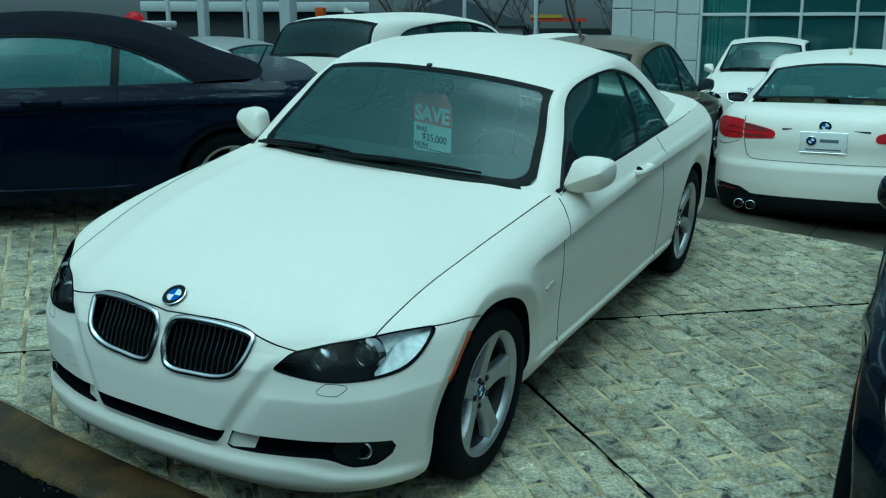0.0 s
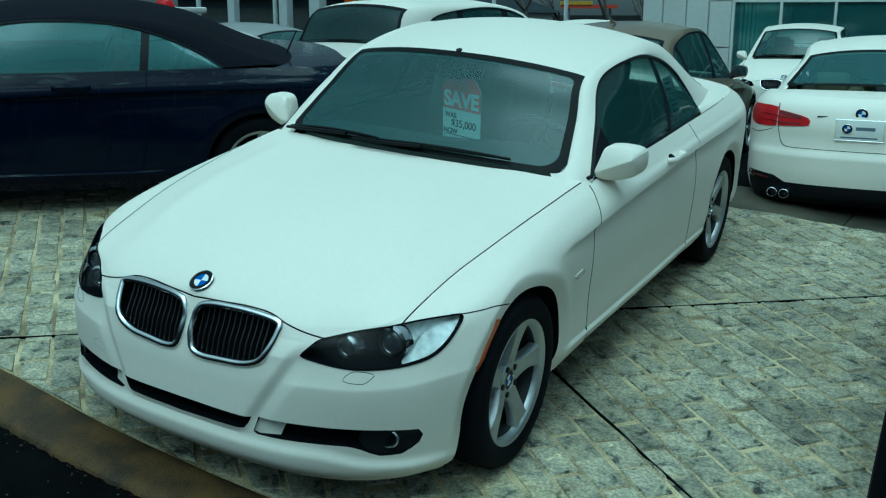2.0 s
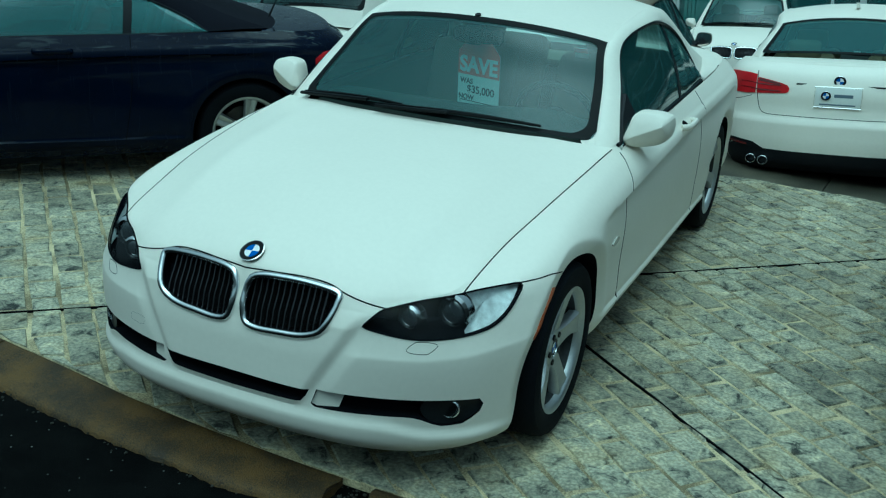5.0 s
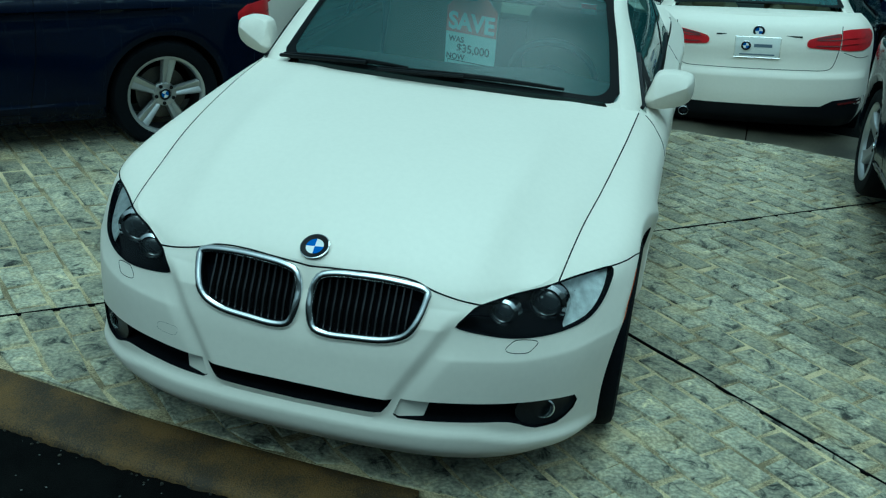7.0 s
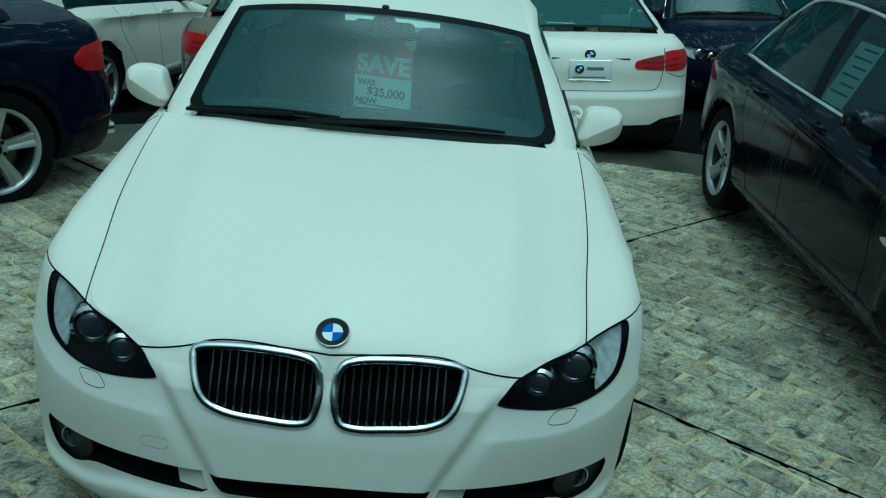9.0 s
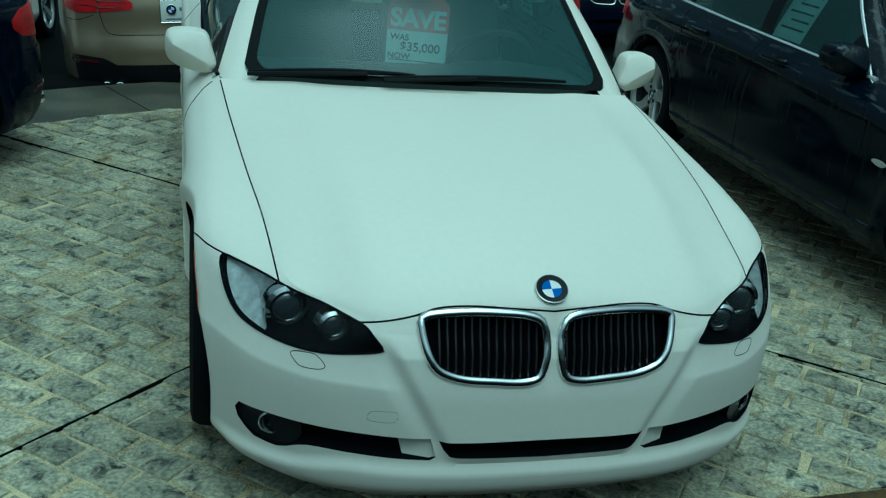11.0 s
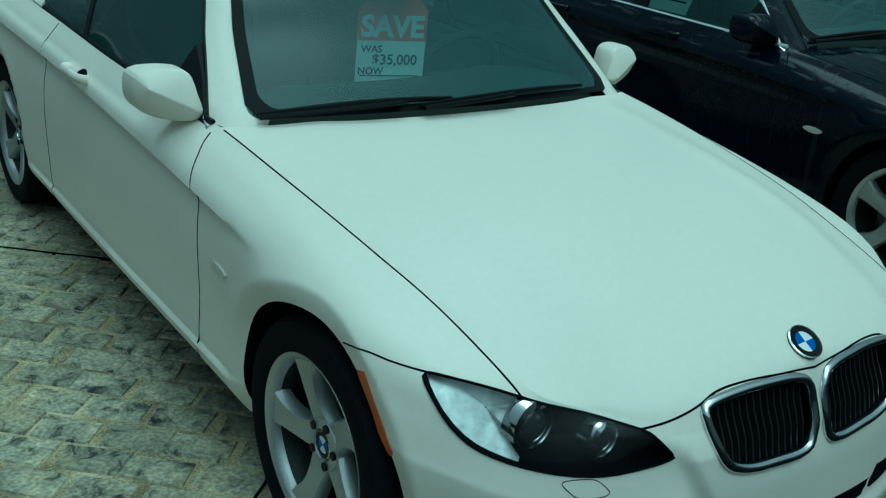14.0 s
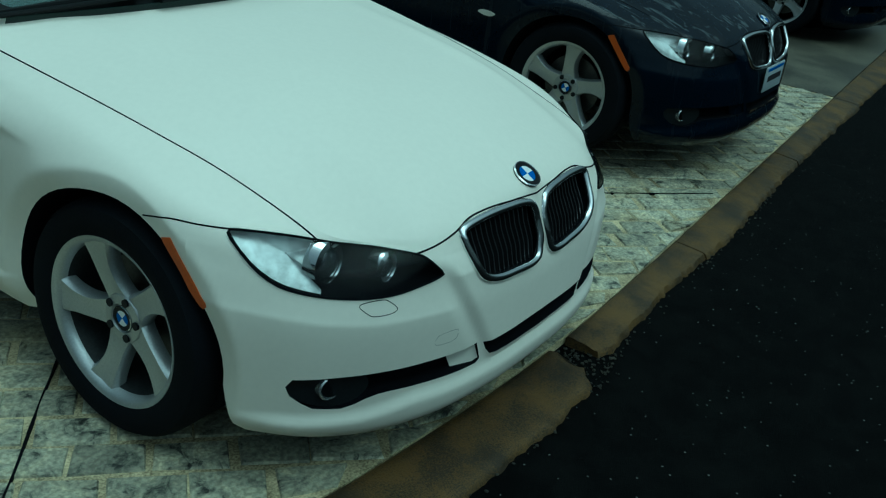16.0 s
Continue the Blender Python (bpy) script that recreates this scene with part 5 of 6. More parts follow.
def rough_ground(name, dark, light, scale, speck=0.0, rough=(.35, .8), bump=.5, fine=.5):
    """Two-tone mineral surface with aggregate specks."""
    m = bpy.data.materials.new(name)
    m.use_nodes = True
    n, l = m.node_tree.nodes, m.node_tree.links
    b = n["Principled BSDF"]
    pos = n.new("ShaderNodeNewGeometry").outputs["Position"]
    a = n.new("ShaderNodeTexNoise")
    a.inputs["Scale"].default_value, a.inputs["Detail"].default_value, a.inputs["Roughness"].default_value = scale, 8, .6
    f = n.new("ShaderNodeTexNoise")
    f.inputs["Scale"].default_value, f.inputs["Detail"].default_value = scale * 40, 3
    l.new(pos, a.inputs["Vector"]), l.new(pos, f.inputs["Vector"])
    mix = n.new("ShaderNodeMath")
    mix.operation = "MULTIPLY_ADD"
    mix.inputs[1].default_value = fine
    l.new(f.outputs["Fac"], mix.inputs[0]), l.new(a.outputs["Fac"], mix.inputs[2])
    ramp = n.new("ShaderNodeValToRGB")
    shift = (fine - .5) * .5
    ramp.color_ramp.elements[0].position, ramp.color_ramp.elements[0].color = .64 + shift, (*dark, 1)
    ramp.color_ramp.elements[1].position, ramp.color_ramp.elements[1].color = min(1, .88 + shift), (*light, 1)
    l.new(mix.outputs[0], ramp.inputs["Fac"])
    out = ramp.outputs["Color"]
    if speck:
        vor = n.new("ShaderNodeTexVoronoi")
        vor.inputs["Scale"].default_value = 90
        l.new(pos, vor.inputs["Vector"])
        bw = n.new("ShaderNodeSeparateColor")
        l.new(vor.outputs["Color"], bw.inputs["Color"])
        gt = n.new("ShaderNodeMath")
        gt.operation = "GREATER_THAN"
        gt.inputs[1].default_value = 1 - speck
        l.new(bw.outputs["Red"], gt.inputs[0])
        near = n.new("ShaderNodeMath")
        near.operation = "LESS_THAN"
        near.inputs[1].default_value = .30
        l.new(vor.outputs["Distance"], near.inputs[0])
        both = n.new("ShaderNodeMath")
        both.operation = "MULTIPLY"
        l.new(gt.outputs[0], both.inputs[0]), l.new(near.outputs[0], both.inputs[1])
        mm = n.new("ShaderNodeMix")
        mm.data_type = "RGBA"
        l.new(both.outputs[0], mm.inputs["Factor"])
        l.new(out, mm.inputs["A"])
        mm.inputs["B"].default_value = (.10, .10, .095, 1)
        out = mm.outputs["Result"]
    l.new(out, b.inputs["Base Color"])
    rr = n.new("ShaderNodeMapRange")
    rr.inputs["To Min"].default_value, rr.inputs["To Max"].default_value = rough
    l.new(a.outputs["Fac"], rr.inputs["Value"])
    l.new(rr.outputs["Result"], b.inputs["Roughness"])
    bp = n.new("ShaderNodeBump")
    bp.inputs["Strength"].default_value, bp.inputs["Distance"].default_value = bump, .006
    l.new(mix.outputs[0], bp.inputs["Height"])
    l.new(bp.outputs["Normal"], b.inputs["Normal"])
    return m


STONE = stone_material("stamped_stone", False)
STONE_REST = stone_material("stamped_stone_far", True)
ASPHALT = rough_ground("asphalt", (.0009, .0012, .0014), (.0034, .0038, .0038), 9, speck=.022, rough=(.7, .95), bump=.9)
ASPHALT.node_tree.nodes["Principled BSDF"].inputs["Specular IOR Level"].default_value = .05
JOINT = rough_ground("sandy_joint", (.16, .13, .07), (.62, .53, .32), 3.6, rough=(.6, .9))
KERB = rough_ground("kerb_concrete", (.020, .012, .0025), (.100, .056, .010), 5, rough=(.5, .85), bump=.9, fine=.75)
BORDER = rough_ground("border_concrete", (.03, .028, .020), (.095, .087, .060), 2, rough=(.35, .75))

# one sheet of asphalt to the horizon
xs = [-900, -300, -120, -60, -35, -22] + list(np.arange(-15, 18, .5)) + [22, 35, 60, 120, 300, 900]
ys = [-900, -300, -100, -40, -20, -10, -6, -4] + list(np.arange(-3, 16, .5)) + [20, 30, 45, 70, 120, 300, 900]
tagged(part("ground", grid([[(x, y, ground_z(x, y)) for y in ys] for x in xs]), ASPHALT), "wet black asphalt of the lot and lane", "asphalt", kind="structure")


def pad_edge(x):
    """Line between paving and kerb."""
    return float(hermite(EDGE_X, EDGE_Y, np.array([min(max(x, -4.4), 14.0)]))[0])


EDGE_X = [-4.4, -2.6, -1.3, -.87, -.6, -.3, 0, .4, .76, 1.5, 2.47, 3.65, 5.35, 14.2]
EDGE_Y = [-.08, -.30, -.490, -.545, -.585, -.612, -.632, -.642, -.635, -.603, -.558, -.503, -.422, 0]


def fan(inner, outer, z0, z1, name, mat, label, category, parent=None):
    """A slab between two plan lines."""
    rows = [[(*a, z1), (*a, z0), (*b, z0), (*b, z1)] for a, b in zip(inner, outer)]
    bm = grid(rows, close_v=True)
    for r in (rows[0], rows[-1]):
        bm.faces.new([bm.verts.new(v) for v in r])
    bmesh.ops.remove_doubles(bm, verts=bm.verts, dist=1e-6)
    ob = part(name, bm, mat, parent, smooth=30)
    return tagged(ob, label, category, kind="structure")


def in_pad(x, y, margin=0.0):
    if math.hypot(x - PAD_C.x, y - PAD_C.y) > PAD_R - margin or y < pad_edge(x) + margin or x < -3.65:
        return False
    return not (x > 4.85 - margin)


# bed of the stamped paving
bed = []
arc = [(PAD_C.x + PAD_R * math.cos(a), PAD_C.y + PAD_R * math.sin(a)) for a in np.linspace(radians(38), radians(178), 60)]
outline = [(x, y) for x, y in arc if x < 4.9] + [(x, pad_edge(x)) for x in np.linspace(-3.65, 4.9, 60)]
pavement = part("pavement", prism([Vector((x, y, -.11)) for x, y in outline], (0, 0, .102)), JOINT, smooth=0)
tagged(pavement, "stamped stone-pattern concrete display pad with sandy joints", "paving", kind="structure")
# concrete border ring behind the pad, in radial slabs
for i in range(9):
    a0, a1 = radians(40 + i * 15.4), radians(40 + (i + 1) * 15.4 - .12)
    ang = np.linspace(a0, a1, 10)
    fan([(PAD_C.x + (PAD_R + .004) * math.cos(a), PAD_C.y + (PAD_R + .004) * math.sin(a)) for a in ang], [(PAD_C.x + (PAD_R + .72) * math.cos(a), PAD_C.y + (PAD_R + .72) * math.sin(a)) for a in ang],
        -.12, -.012, "border_slab", BORDER, "plain wet concrete border slab round the pad", "concrete")
# plain slab beyond the pad's right end, under the next car
ap = part("pavement", prism([Vector(p) for p in ((4.905, pad_edge(4.9), -.12), (14, -.01, -.12), (14, 3.0, -.12), (4.905, 3.0, -.12))], (0, 0, .115)), BORDER, smooth=0)
tagged(ap, "plain brown wet concrete slab", "concrete", kind="structure")
# kerb: long stones with a worn outer edge
kerb_x = [-3.9, -2.6, -1.3, .36, .47, 1.55, 3.2, 4.86, 6.6, 9.0, 14.0]
for a, b in zip(kerb_x, kerb_x[1:]):
    if a == .36:  # a crumbled joint
        continue
    n_k = int((b - a) / .014)
    xs_k = np.linspace(a + .005, b - .005, n_k)
    rows = []
    for x in xs_k:
        y0 = pad_edge(x) - .006
        wear = .012 * noise.noise(Vector((x * 2.1, 3.3, 0))) + .012 * noise.noise(Vector((x * 9, 1.3, 0))) + .012 * noise.noise(Vector((x * 34, 1.3, 0))) + .006 * noise.noise(Vector((x * 90, 4.1, 0)))
        wear -= .05 * math.exp(-((x - .36) / .05) ** 2) + .05 * math.exp(-((x - .47) / .06) ** 2)
        y1 = y0 - np.interp(x, [-1, -.5, 0, .3, .5, .65, 1.1, 1.8, 3.1, 5.3], [.235, .222, .215, .20, .165, .145, .130, .160, .145, .190]) - wear
        dz = .003 * noise.noise(Vector((x * 5, 9, 0)))
        row = [(x, y0, -.12), (x, y0, -.006)]
        for f in (.05, .2, .35, .5, .65, .8, .92):  # worn top, pitted, its ends broken at the crumbled joint
            y = y0 + (y1 - y0) * f
            pit = .003 * noise.noise(Vector((x * 24, y * 24, 2))) + .002 * noise.noise(Vector((x * 60, y * 60, 5)))
            torn = .035 * noise.noise(Vector((y * 26, 7.7, .36 if x < .4 else 1.9))) * (math.exp(-abs(x - .36) / .03) + math.exp(-abs(x - .47) / .03))
            row.append((x + torn, y, -.014 * f ** 2 + dz + pit - .3 * abs(torn)))
        rows.append(row + [(x, y1, -.032), (x, y1, -.12)])
    bm = grid(rows, close_v=True)
    for r in (rows[0], rows[-1]):
        bm.faces.new([bm.verts.new(v) for v in r])
    bmesh.ops.remove_doubles(bm, verts=bm.verts, dist=1e-6)
    tagged(part("kerb", bm, KERB, smooth=50), "flat worn kerb stone stained brown", "kerb", kind="structure")

# crumbs of concrete in the broken joint and along the kerb's worn edge
crumb_rnd = random.Random(5)
crumbs = []
for k in range(240):
    x = crumb_rnd.gauss(.42, .06) if k < 130 else crumb_rnd.uniform(-1.2, 2.6)
    edge = pad_edge(x) - np.interp(x, [-1, -.5, 0, .3, .5, .65, 1.1, 1.8, 3.1], [.235, .222, .215, .20, .165, .145, .130, .160, .145])
    y = crumb_rnd.uniform(edge - .02, pad_edge(x) - .005) if k < 130 else edge - abs(crumb_rnd.gauss(0, .02)) - .004
    r = crumb_rnd.uniform(.002, .007 if k >= 130 else .008)
    bm = bmesh.new()
    bmesh.ops.create_icosphere(bm, subdivisions=1, radius=r)
    for v in bm.verts:
        v.co *= crumb_rnd.uniform(.7, 1.15)
    crumbs.append(moved(bm, Matrix.Translation((x, y, -.033 + r * .4)) @ Matrix.Diagonal((1, 1, .7, 1))))
tagged(part("crumbs", join(*crumbs), rough_ground("crumbled_concrete", (.010, .009, .006), (.035, .03, .02), 20, rough=(.6, .9)), smooth=0), "crumbled concrete bits along the worn kerb", "rubble", kind="stuff")

# saw cuts across the pad
for (x0, y0), (x1, y1) in (((-1.62, -.42), (2.55, 3.40)), ((-1.9, 2.97), (2.25, -.52))):
    d = Vector((x1 - x0, y1 - y0, 0)).normalized()
    sd = Vector((-d.y, d.x, 0)) * .0028
    pts = []
    for k in range(241):
        p = Vector((x0, y0, .0035)).lerp(Vector((x1, y1, .0035)), k / 240)
        w = sd * (1 + .7 * noise.noise(p * 9))
        p = p + sd * (1.6 * noise.noise(p * 5 + Vector((7, 0, 0))))
        pts.append([p - w, p + w])
    part("saw_cut", thick(grid(pts), (0, 0, -1), .012), DARKGAP, pavement, "dark saw-cut control joint", smooth=0)

# ---------------- cars in their places ----------------
GH_SOFT = dict(GH_COUPE)
GH_SOFT["R"] = [(.705, .645, .842), (.635, .92, 1.068), (.575, 1.14, 1.235), (.572, 1.6, 1.315), (.565, 2.0, 1.305), (.56, 2.35, 1.215), (.62, 2.72, 1.04), (.66, 2.98, .945)]
GH_SOFT["side"] = FOGGLASS
GH_SOFT["W"] = [(.782, .755, .852), (.70, .97, 1.06), (.622, 1.20, 1.215), (.64, 1.55, 1.255), (.645, 1.90, 1.235), (.66, 2.17, 1.155), (.71, 2.40, 1.04), (.765, 2.53, .94)]
for k, low_top in (("R", .79), ("W", .85)):  # the low canvas top
    GH_SOFT[k] = [(x, y, z if z < .95 else .94 + (z - .94) * low_top) for x, y, z in GH_SOFT[k]]
GH_SOFT["pillars"] = ((2.02, 2.07),)


def set_down(car, m):
    car.matrix_basis = m
    return car


white_car, white_skin = make_car("white_convertible", "white two-door convertible with its folding hard top closed", WHITE, rear=False, hero=True)
black_car, black_skin = make_car("black_sedan", "black sedan with chrome window trim and rain streaks", BLACK, rear=True, doors=2, chrome_trim=True, gh=dict(GH_SEDAN, side=CLEARSIDE), plate_front=True, interior=DASH)
set_down(black_car, pose(2.88, .26, .045))
navy_car, navy_skin = make_car("dark_blue_convertible", "dark blue convertible with a black canvas top", NAVY, front=False, roof="soft", roof_paint=SOFT, wheels="double", stretch=short_tail, boot_up=-.04, gh=GH_SOFT, interior=REDLEATHER)
set_down(navy_car, pose(-4.44, .584, -.05, 0, 0, -42))
sedan, sedan_skin = make_car("white_sedan", "white sedan seen from behind, with red tail lights", WHITE, front=False, doors=2, gh=dict(tall_gh(GH_SEDAN), back=BACKGLASS), stretch=tall_boot, boot_up=.085)
set_down(sedan, lot(1.47, 8.15, 180, .05) @ Matrix.Diagonal((1, 1, .935, 1)))
bronze, _ = make_car("bronze_sedan", "bronze metallic sedan with red tail lights", TAN, front=False, doors=2, gh=tall_gh(GH_SEDAN), stretch=tall_boot, boot_up=.085, detail=False, skirt=.45)
set_down(bronze, lot(-.93, 8.2, 182, .06))
wagon, _ = make_car("white_wagon", "white tall wagon with a dark tailgate window", WHITE, front=False, doors=2, gh=dict(GH_WAGON, back=DARKGLASS, low_glass=.36), detail=False, interior=DASH)
set_down(wagon, lot(-3.32, 9.75, 172) @ Matrix.Scale(1.13, 4))
facing, _ = make_car("white_sedan", "white sedan parked nose-out before the showroom", WHITE, rear=False, doors=2, gh=tall_gh(GH_SEDAN), stretch=tall_boot, boot_up=.085, detail=False)
set_down(facing, lot(-.55, 13.2, 4, -.05))
far_dark, _ = make_car("dark_blue_sedan", "dark blue sedan parked nose-out on the lot", NAVY, rear=False, doors=2, gh=tall_gh(GH_SEDAN), stretch=tall_boot, boot_up=.085, detail=False, chrome_trim=True)
set_down(far_dark, lot(3.8, 8.2, 0))
next_dark, _ = make_car("black_sedan", "black sedan on the plain slab beside the pad", BLACK, rear=False, doors=2, gh=tall_gh(GH_SEDAN), stretch=tall_boot, boot_up=.085, detail=False)
set_down(next_dark, pose(7.55, .55, 0))
silver, _ = make_car("silver_sedan", "silver sedan parked crosswise on the lot", SILVER, front=False, doors=2, gh=tall_gh(GH_SEDAN), stretch=tall_boot, boot_up=.085, detail=False)
set_down(silver, lot(-8.6, 7.6, -92))
small, _ = make_car("white_sedan", "white sedan far off across the lot", WHITE, front=False, rear=False, doors=2, gh=tall_gh(GH_SEDAN), stretch=tall_boot, boot_up=.085, detail=False)
set_down(small, lot(-6.2, 14.2, -85))

aerial = part("aerial", tube([(.28, 3.02, .955), (.28, 3.10, 1.13)], [.008, .004], False, 8), TRIM, navy_car, "short black aerial")
for fin_car in (sedan, bronze, wagon):
    roof_z = 1.44 if fin_car is not wagon else 1.545
    yy = 2.35 if fin_car is not wagon else 2.9
    part("roof_fin", prism([Vector((-.012, yy, roof_z)), Vector((-.012, yy + .13, roof_z)), Vector((-.006, yy + .13, roof_z + .045))], (.024, 0, 0)), WHITE if fin_car is not bronze else TAN, fin_car, smooth=0)

# ---------------- price tag, mirror, stickers ----------------
def words(text, size, mat, parent, m, depth=.001, name="lettering"):
    """Lettering with the built-in font as a mesh; it reads along local x and faces local z."""
    cu = bpy.data.curves.new("tmp", "FONT")
    cu.offset = .0034 if size > .05 else .0006
    cu.body, cu.size, cu.extrude, cu.align_x, cu.align_y = text, size, depth, "CENTER", "CENTER"
    tmp = new("tmp", cu)
    me = bpy.data.meshes.new_from_object(tmp.evaluated_get(bpy.context.evaluated_depsgraph_get()))
    bpy.data.objects.remove(tmp)
    me.name = name
    me.materials.clear()
    me.materials.append(mat)
    ob = new(name, me)
    ob.parent, ob.matrix_basis = parent, m
    return ob


# the tag hangs from the inside mirror, facing the nose
FACE = pose(.010, 1.088, 1.02, 93, 0, -16)  # local x to the car's left, local y up, local z to the nose
TAGBAND = material("faded_tag_red", (.70, .16, .12), .6, vary=.05)
tag_outline = [(-.120, -.17), (.120, -.17), (.120, .105), (.062, .165), (-.062, .165), (-.120, .105)]
tag = part("price_tag", prism([Vector((x, y, 0)) for x, y in tag_outline], (0, 0, .002)), PAPER, smooth=0)
tag.matrix_basis = FACE
tagged(tag, "white and red paper price tag hanging from the mirror", "price tag")
part("tag_band", prism([Vector((x, y, .002)) for x, y in [(-.120, .0), (.120, .0), (.120, .105), (.062, .165), (-.062, .165), (-.120, .105)]], (0, 0, .0012)), TAGBAND, tag, "faded red upper half", smooth=0)
words("SAVE", .098, BADGEWHITE, tag, pose(0, .045, .0045), name="tag_save")
words("WAS", .034, INK, tag, pose(-.068, -.030, .0032), name="tag_was")
words("$35,000", .049, INK, tag, pose(.015, -.066, .0032), name="tag_price")
words("NOW", .034, INK, tag, pose(-.068, -.105, .0032), name="tag_now")
part("tag_box", tube([(-.105, -.120, .003), (.105, -.120, .003), (.105, -.165, .003), (-.105, -.165, .003)], .002, True, 4), INK, tag, smooth=0)
inside_mirror = part("inside_mirror", join(moved(box(-.12, .12, -.025, .025, -.036, .036, .022, 3), Matrix.Translation((0, 1.075, 1.205))), tube([(0, 1.10, 1.235), (0, 1.06, 1.27), (0, 1.05, 1.30)], .014, False, 8),
                                       box(-.045, .045, 1.0, 1.06, 1.17, 1.26, .015)), TRIM, white_car, "black inside mirror")
# inspection sticker in the screen's corner and paper sheets in the side windows
st = part("sticker", moved(box(-.030, .030, -.001, .001, -.028, .028), pose(.488, 1.060, 1.187, 38)), PAPER, smooth=0)
tagged(st, "small white and red sticker in the windscreen corner", "sticker")
part("sticker_band", moved(box(-.030, .030, -.002, -.0012, .002, .028), pose(.488, 1.060, 1.187, 38)), TAGRED, st, smooth=0)


def sheet_in_window(car, side, y, z, w, h, off=.675):
    """A window sheet of print, taped inside the side glass."""
    m = car.matrix_basis @ Matrix.Translation((side * off, y, z)) @ pose(0, 0, 0, 0, side * -25, 0)
    ob = part("window_sheet", box(-.001, .001, -w / 2, w / 2, -h / 2, h / 2), PAPER, smooth=0)
    ob.matrix_basis = m
    tagged(ob, "printed paper sheet taped inside a car window", "paper sheet", "window sheets")
    for k in range(6):
        zz = h / 2 - .03 - k * h / 7
        part("print_bar", box(side * .0012, side * .002, -w * .4, w * (.38 if k % 2 else .2), zz - .006, zz + .004), BARS, ob, smooth=0)
    return ob


sheet_in_window(white_car, 1, 2.04, 1.055, .16, .20, off=.712)
sheet_in_window(black_car, -1, 1.50, 1.07, .26, .32, off=.71)

# ---------------- showroom behind the lot ----------------
PANEL = material("grey_cladding", (.58, .60, .58), .45, vary=.08, scale=6, random=.05)
FRAMEWHITE = material("white_window_frame", (.65, .67, .66), .4, vary=.05)
SHOWGLASS = glass_material("showroom_glass", (.45, .58, .56), milky=.10)
BLIND = material("pale_blind", (.50, .66, .60), .7, vary=.15)
ROOMWALL = material("dark_room_wall", (.05, .055, .055), .8, vary=.2)
show = thing("showroom", "grey clad showroom with tall white-framed glazing", "building")
show.matrix_basis = lot(-4.0, 16.5)
part("wall", join(box(0, 1.75, .06, .4, -.5, 7), box(0, .4, .4, 9, -.5, 7), box(0, 16, 9, 9.3, -.5, 7)), PANEL, show, "grey wall behind the cladding")
part("roof", box(-.2, 16.4, -.3, 9.5, 7, 7.4), PANEL, show)
part("floor", box(.4, 16, .1, 9, -.3, 0), ROOMWALL, show)
for i, (a, b) in enumerate(((0, .40), (.41, .87), (.88, 1.31), (1.32, 1.75))):
    for j, (z0, z1) in enumerate(((-.5, .92), (.93, 1.92 - .04 * i), (1.93 - .04 * i, 3.4), (3.41, 5.2), (5.21, 7))):
        part("panel", box(a + .008, b - .008, .0 + .02 * (i % 2), .055, z0 + .006, z1 - .006, .006, 1), PANEL, show, smooth=0)
mull = [1.78, 2.66, 3.62, 4.58, 5.10, 6.06, 7.02, 7.98, 8.94, 9.9, 10.86, 11.8]
rails = [-.1, .12, 1.80, 3.4, 5.0, 6.8]
for x in mull:
    wdt = .05 if abs(x - 5.10) > .1 else .11
    part("mullion", box(x - wdt / 2, x + wdt / 2, .0, .12, -.1, 7, .008, 1), FRAMEWHITE, show, smooth=0)
for z in rails:
    part("transom", box(1.78, 11.8, .01, .11, z - .03, z + .03, .006, 1), FRAMEWHITE, show, smooth=0)
for a, b in zip(mull, mull[1:]):
    for z0, z1 in zip(rails[1:], rails[2:]):
        gp = part("pane", box(a + .03, b - .03, .05, .06, z0 + .03, z1 - .03), SHOWGLASS, show, smooth=0)
        gp.visible_shadow = False
for k in range(11):
    x = 1.86 + k * .075
    part("blind_slat", box(x, x + .055, .25 + .02 * (k % 2), .256 + .02 * (k % 2), .05, 6.8), BLIND, show, smooth=0)
part("room_back", box(1.8, 16, 6, 6.2, 0, 7), ROOMWALL, show)


# ---------------- far side of the lot ----------------
def spot(bearing, d):
    """A place on the lot seen from the pad's front corner: degrees left of the car's axis, metres off."""
    return 2.1 - d * math.sin(radians(bearing)), -2.9 + d * math.cos(radians(bearing))


POST = material("white_painted_steel", (.62, .66, .66), .45, vary=.08)
for bearing, w in ((40.6, .20), (38.3, .08), (37.7, .24), (35.9, .30)):
    x, y = spot(bearing, 24)
    po = thing("steel_post", "white painted steel post", "post", "white posts")
    po.matrix_basis = lot(x, y)
    part("shaft", box(-w / 2, w / 2, -w / 2, w / 2, 0, 5.5, .01), POST, po)
    part("base_plate", box(-w / 2 - .1, w / 2 + .1, -w / 2 - .1, w / 2 + .1, 0, .05, .01), POST, po)
DARKSHOP = material("dark_shopfront", (.03, .04, .055), .35, vary=.25, scale=3)
shop = thing("low_shop", "low dark-fronted shop with a pale roof edge", "building")
x, y = spot(37, 42)
shop.matrix_basis = lot(x, y, 37)
part("wall", box(-4.9, 3.9, 0, 8, -3, 2.1), DARKSHOP, shop)
part("roof_edge", box(-5.1, 4.1, -.4, 8.2, 2.1, 2.5, .03), POST, shop)
for k in range(4):
    part("window", box(-4.4 + k * 1.95, -2.8 + k * 1.95, -.05, .02, .3, 1.7), ROOMWALL, shop, smooth=0)
gab = thing("gabled_barn", "long building with a dark grey gabled roof", "building")
x, y = spot(26.5, 62)
gab.matrix_basis = lot(x, y, 26)
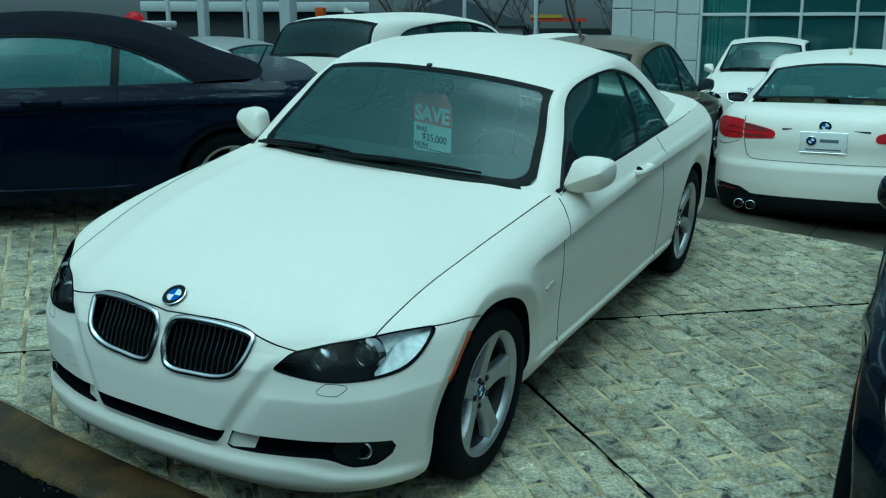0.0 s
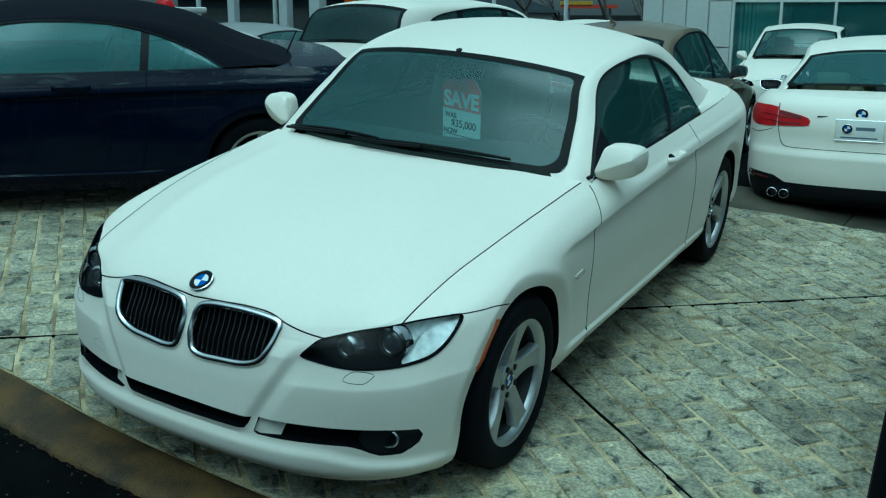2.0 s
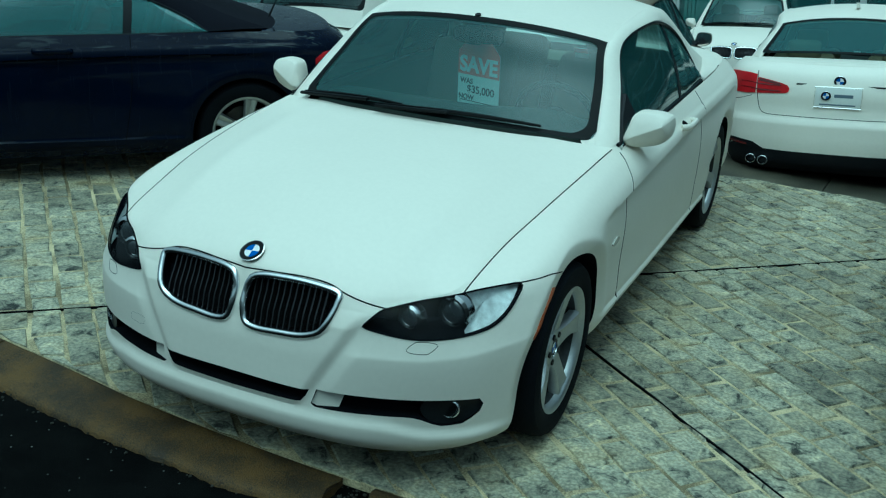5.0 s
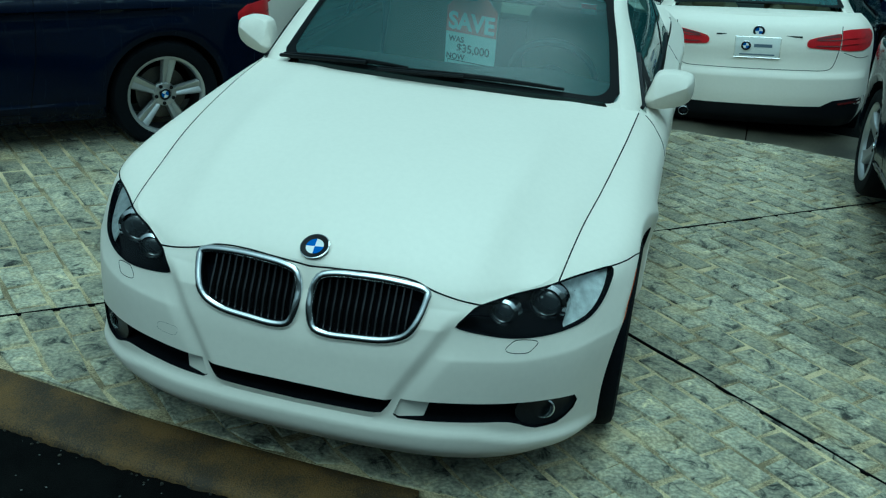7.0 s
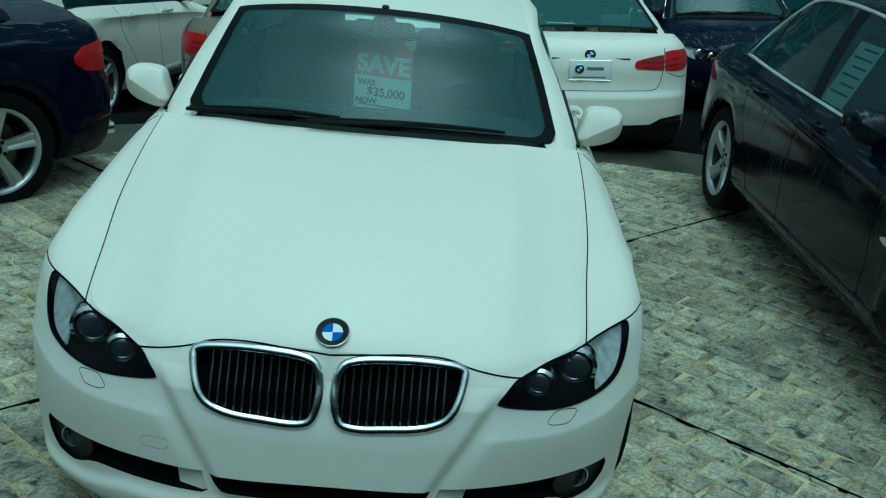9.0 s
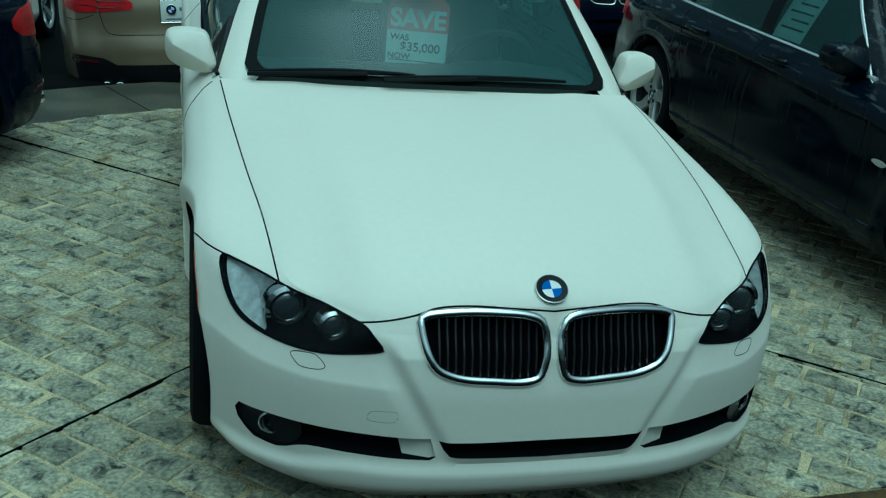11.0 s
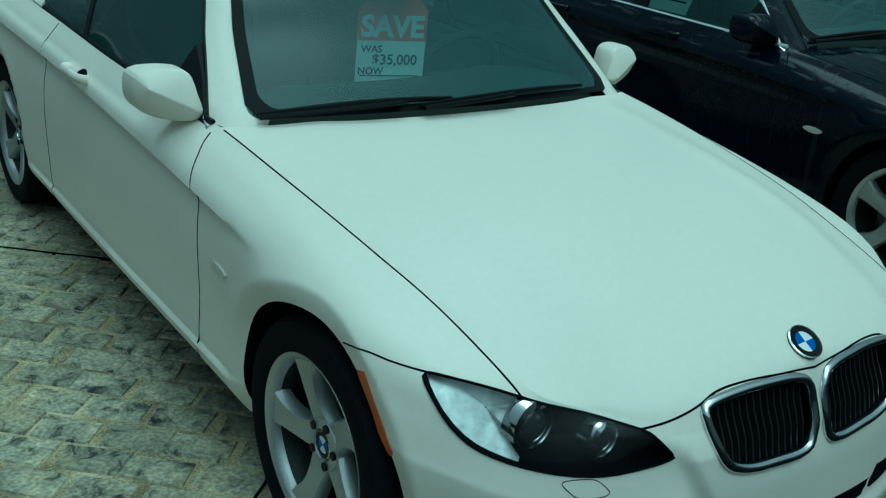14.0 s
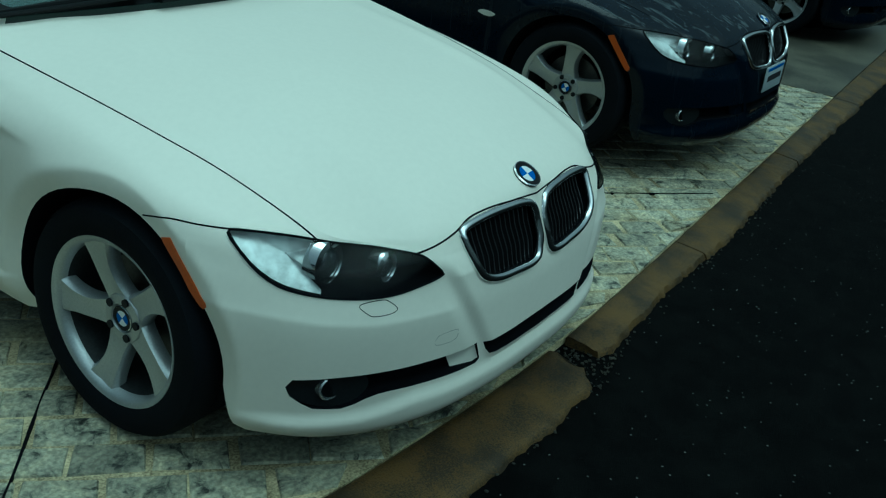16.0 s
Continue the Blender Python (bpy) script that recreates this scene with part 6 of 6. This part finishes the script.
part("wall", box(-4.2, 4.2, 0, 9, -4, 1.7), PANEL, gab)
ROOFDARK = material("slate_roof", (.07, .085, .10), .7, vary=.2)
part("roof", prism([Vector((-4.8, -.4, 1.5)), Vector((4.8, -.4, 1.5)), Vector((.4, -.4, 3.1)), Vector((-.6, -.4, 3.1))], (0, 10, 0)), ROOFDARK, gab, smooth=0)
can = thing("filling_station_canopy", "far canopy with red and yellow edges", "canopy")
x, y = spot(20.6, 58)
can.matrix_basis = lot(x, y, 20)
part("roof", box(-1.6, 1.6, 0, 3, 1.75, 1.95), material("canopy_red", (.45, .06, .03), .5, vary=.1), can)
part("edge", box(-1.62, .2, -.05, .0, 1.95, 2.15), material("canopy_yellow", (.5, .33, .03), .5, vary=.1), can)
for sx in (-1.2, 1.2):
    part("post", box(sx - .08, sx + .08, 1, 1.2, -4, 1.75), POST, can)
for bearing, d, hgt in ((21.8, 30, 7), (25.9, 33, 6.5), (42.5, 26, 6)):
    x, y = spot(bearing, d)
    lp = thing("light_pole", "slim pale lamp pole on the lot", "pole", "lamp poles")
    lp.matrix_basis = lot(x, y)
    part("pole", tube([(0, 0, -.8), (0, 0, hgt)], [.07, .05], False, 10), POST, lp)
    part("lamp_head", box(-.5, .1, -.12, .12, hgt, hgt + .1, .02), TRIM, lp)
beac = thing("red_dome_sign", "small red dome on a pale flat roof", "sign")
x, y = spot(44.3, 21)
beac.matrix_basis = lot(x, y)
part("roof_slab", box(-1.1, .4, -.3, .8, 1.55, 1.68, .03), WHITEPLASTIC, beac)
part("slab_leg", box(-.4, -.2, .1, .3, 0, 1.55), POST, beac)
part("dome", moved(revolve([(.20 * math.cos(a), .19 * math.sin(a)) for a in np.linspace(0, math.pi / 2 - .01, 8)], 24, "z"), Matrix.Translation((0, 0, 1.68))), REDLENS, beac)
yb = thing("signal_head", "yellow signal box on a thin post", "signal")
x, y = spot(34.1, 30)
yb.matrix_basis = lot(x, y)
part("housing", box(-.14, .14, -.1, .1, 1.75, 2.1, .02), AMBER, yb)
part("post", tube([(0, 0, 0), (0, 0, 1.75)], .04, False, 8), POST, yb)

# --- bare winter trees ---
BARK = material("bare_bark", (.085, .075, .068), .9, vary=.3, scale=10)


def bare_tree(m, hgt, seed):
    rnd = random.Random(seed)
    tree = thing("bare_tree", "leafless grey winter tree", "tree", "bare trees")
    tree.matrix_basis = m
    twigs = []

    def grow(p, d, ln, r, depth, out):
        pts, rs = [p], [r]
        for k in range(4):
            d = (d + Vector((rnd.uniform(-1, 1), rnd.uniform(-1, 1), rnd.uniform(-.3, .6))) * .16).normalized()
            pts.append(pts[-1] + d * ln / 4)
            rs.append(r * (1 - .12 * (k + 1)))
        out.append(tube(pts, rs, False, 6 if depth < 2 else 3))
        if depth < 4:
            for k in range(rnd.randint(3, 4)):
                q = pts[rnd.randint(2, 4)]
                dd = (d + Vector((rnd.uniform(-1, 1), rnd.uniform(-1, 1), rnd.uniform(-.1, .8)))).normalized()
                grow(q, dd, ln * rnd.uniform(.5, .7), r * .55, depth + 1, twigs)
    trunk = []
    grow(Vector((0, 0, -1.6)), Vector((0, 0, 1)), hgt * .42 + .8, hgt * .022, 0, trunk)
    part("trunk", join(*trunk), BARK, tree)
    part("crown", join(*twigs), BARK, tree, "bare branches and twigs")


for k, (bearing, d, hgt) in enumerate(((30.6, 48, 6.5), (23.3, 46, 6), (19.2, 50, 7), (22.0, 66, 6), (18.0, 60, 6), (28.6, 70, 5.5))):
    x, y = spot(bearing, d)
    bare_tree(lot(x, y, 40 * k), hgt, k)

# wooded rise closing the view all round; unseen street side added to block skylight
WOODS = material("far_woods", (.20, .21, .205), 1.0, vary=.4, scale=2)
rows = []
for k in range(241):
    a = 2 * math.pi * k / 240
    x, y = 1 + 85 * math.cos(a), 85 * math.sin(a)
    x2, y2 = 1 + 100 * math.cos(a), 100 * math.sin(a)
    front_side = .5 - .5 * math.sin(a)  # unseen street side, made far higher than beyond the lot to shade front faces
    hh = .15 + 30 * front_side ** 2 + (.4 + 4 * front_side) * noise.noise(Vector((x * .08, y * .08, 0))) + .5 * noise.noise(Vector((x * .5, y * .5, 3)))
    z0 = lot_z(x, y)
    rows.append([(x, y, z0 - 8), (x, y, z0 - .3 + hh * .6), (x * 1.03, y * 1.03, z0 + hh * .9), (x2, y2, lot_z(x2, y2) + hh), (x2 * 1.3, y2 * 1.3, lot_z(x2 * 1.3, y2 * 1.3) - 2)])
tagged(part("backdrop", grid(rows), WOODS), "dark wooded rise in the distance, raised on its unseen street side to block skylight", "woods", kind="structure")

# ---------------- stamped stones, last ----------------
def paver_mesh(name, mat, k):
    rnd = random.Random(k)
    a, b = .0950, .0590
    q = lambda: rnd.uniform(-.006, .006)
    low = [(-a + q(), -b + q(), -.012), (a + q(), -b + q(), -.012), (a + q(), b + q(), -.012), (-a + q(), b + q(), -.012)]
    top = [(x * (1 - .007 / a), y * (1 - .006 / b), .0 + rnd.uniform(-.0035, .002)) for x, y, _ in low]
    mid = (q(), q(), rnd.uniform(0, .0025))
    v = low + top + [mid]
    f = [(0, 1, 5, 4), (1, 2, 6, 5), (2, 3, 7, 6), (3, 0, 4, 7), (4, 5, 8), (5, 6, 8), (6, 7, 8), (7, 4, 8)]
    me = bpy.data.meshes.new(name)
    me.from_pydata(v, [], f)
    me.materials.append(mat)
    return me, v, f


stones = [paver_mesh("stone", STONE, k) for k in range(8)]
E1 = Vector((math.cos(radians(-42)), math.sin(radians(-42)), 0))
E2 = Vector((-E1.y, E1.x, 0))
rest_v, rest_f = [], []


def keep_in(v):
    """Stones at the pad's rim are cut to it."""
    r = math.hypot(v.x - PAD_C.x, v.y - PAD_C.y)
    if r > PAD_R - .006:
        v = Vector((PAD_C.x + (v.x - PAD_C.x) * (PAD_R - .006) / r, PAD_C.y + (v.y - PAD_C.y) * (PAD_R - .006) / r, v.z))
    return Vector((min(v.x, 4.89), max(v.y, pad_edge(v.x) + .003), v.z))


count = 0
turn = pose(0, 0, 0, 0, 0, -42)
for r in range(-40, 45):
    off = (r % 2) * .10 + random.uniform(-.02, .02)
    for c in range(-30, 32):
        p = PAD_C + E1 * (c * .201 + off) + E2 * (r * .130)
        p += E1 * random.uniform(-.012, .012) + E2 * random.uniform(-.004, .004)
        if not in_pad(p.x, p.y, -.05):
            continue
        k = random.randrange(8)
        m = Matrix.Translation((p.x, p.y, random.uniform(-.003, .001))) @ turn @ pose(0, 0, 0, random.uniform(-.5, .5), random.uniform(-.4, .4), random.choice((0, 180)))
        near = (-1.7 < p.x < 1.75 and p.y < 1.15) and not (-.6 < p.x < .6 and p.y > -.45)
        if near and count < 300 and in_pad(p.x, p.y, .14):
            ob = new("stone", stones[k][0])
            ob.parent = pavement
            ob.matrix_basis = m
            count += 1
        else:
            n0 = len(rest_v)
            rest_v += [keep_in(m @ Vector(v)) for v in stones[k][1]]
            rest_f += [tuple(i + n0 for i in f) for f in stones[k][2]]
me = bpy.data.meshes.new("stones")
me.from_pydata(rest_v, [], rest_f)
me.materials.append(STONE_REST)
tagged(new("stones", me), kind="stuff").parent = pavement
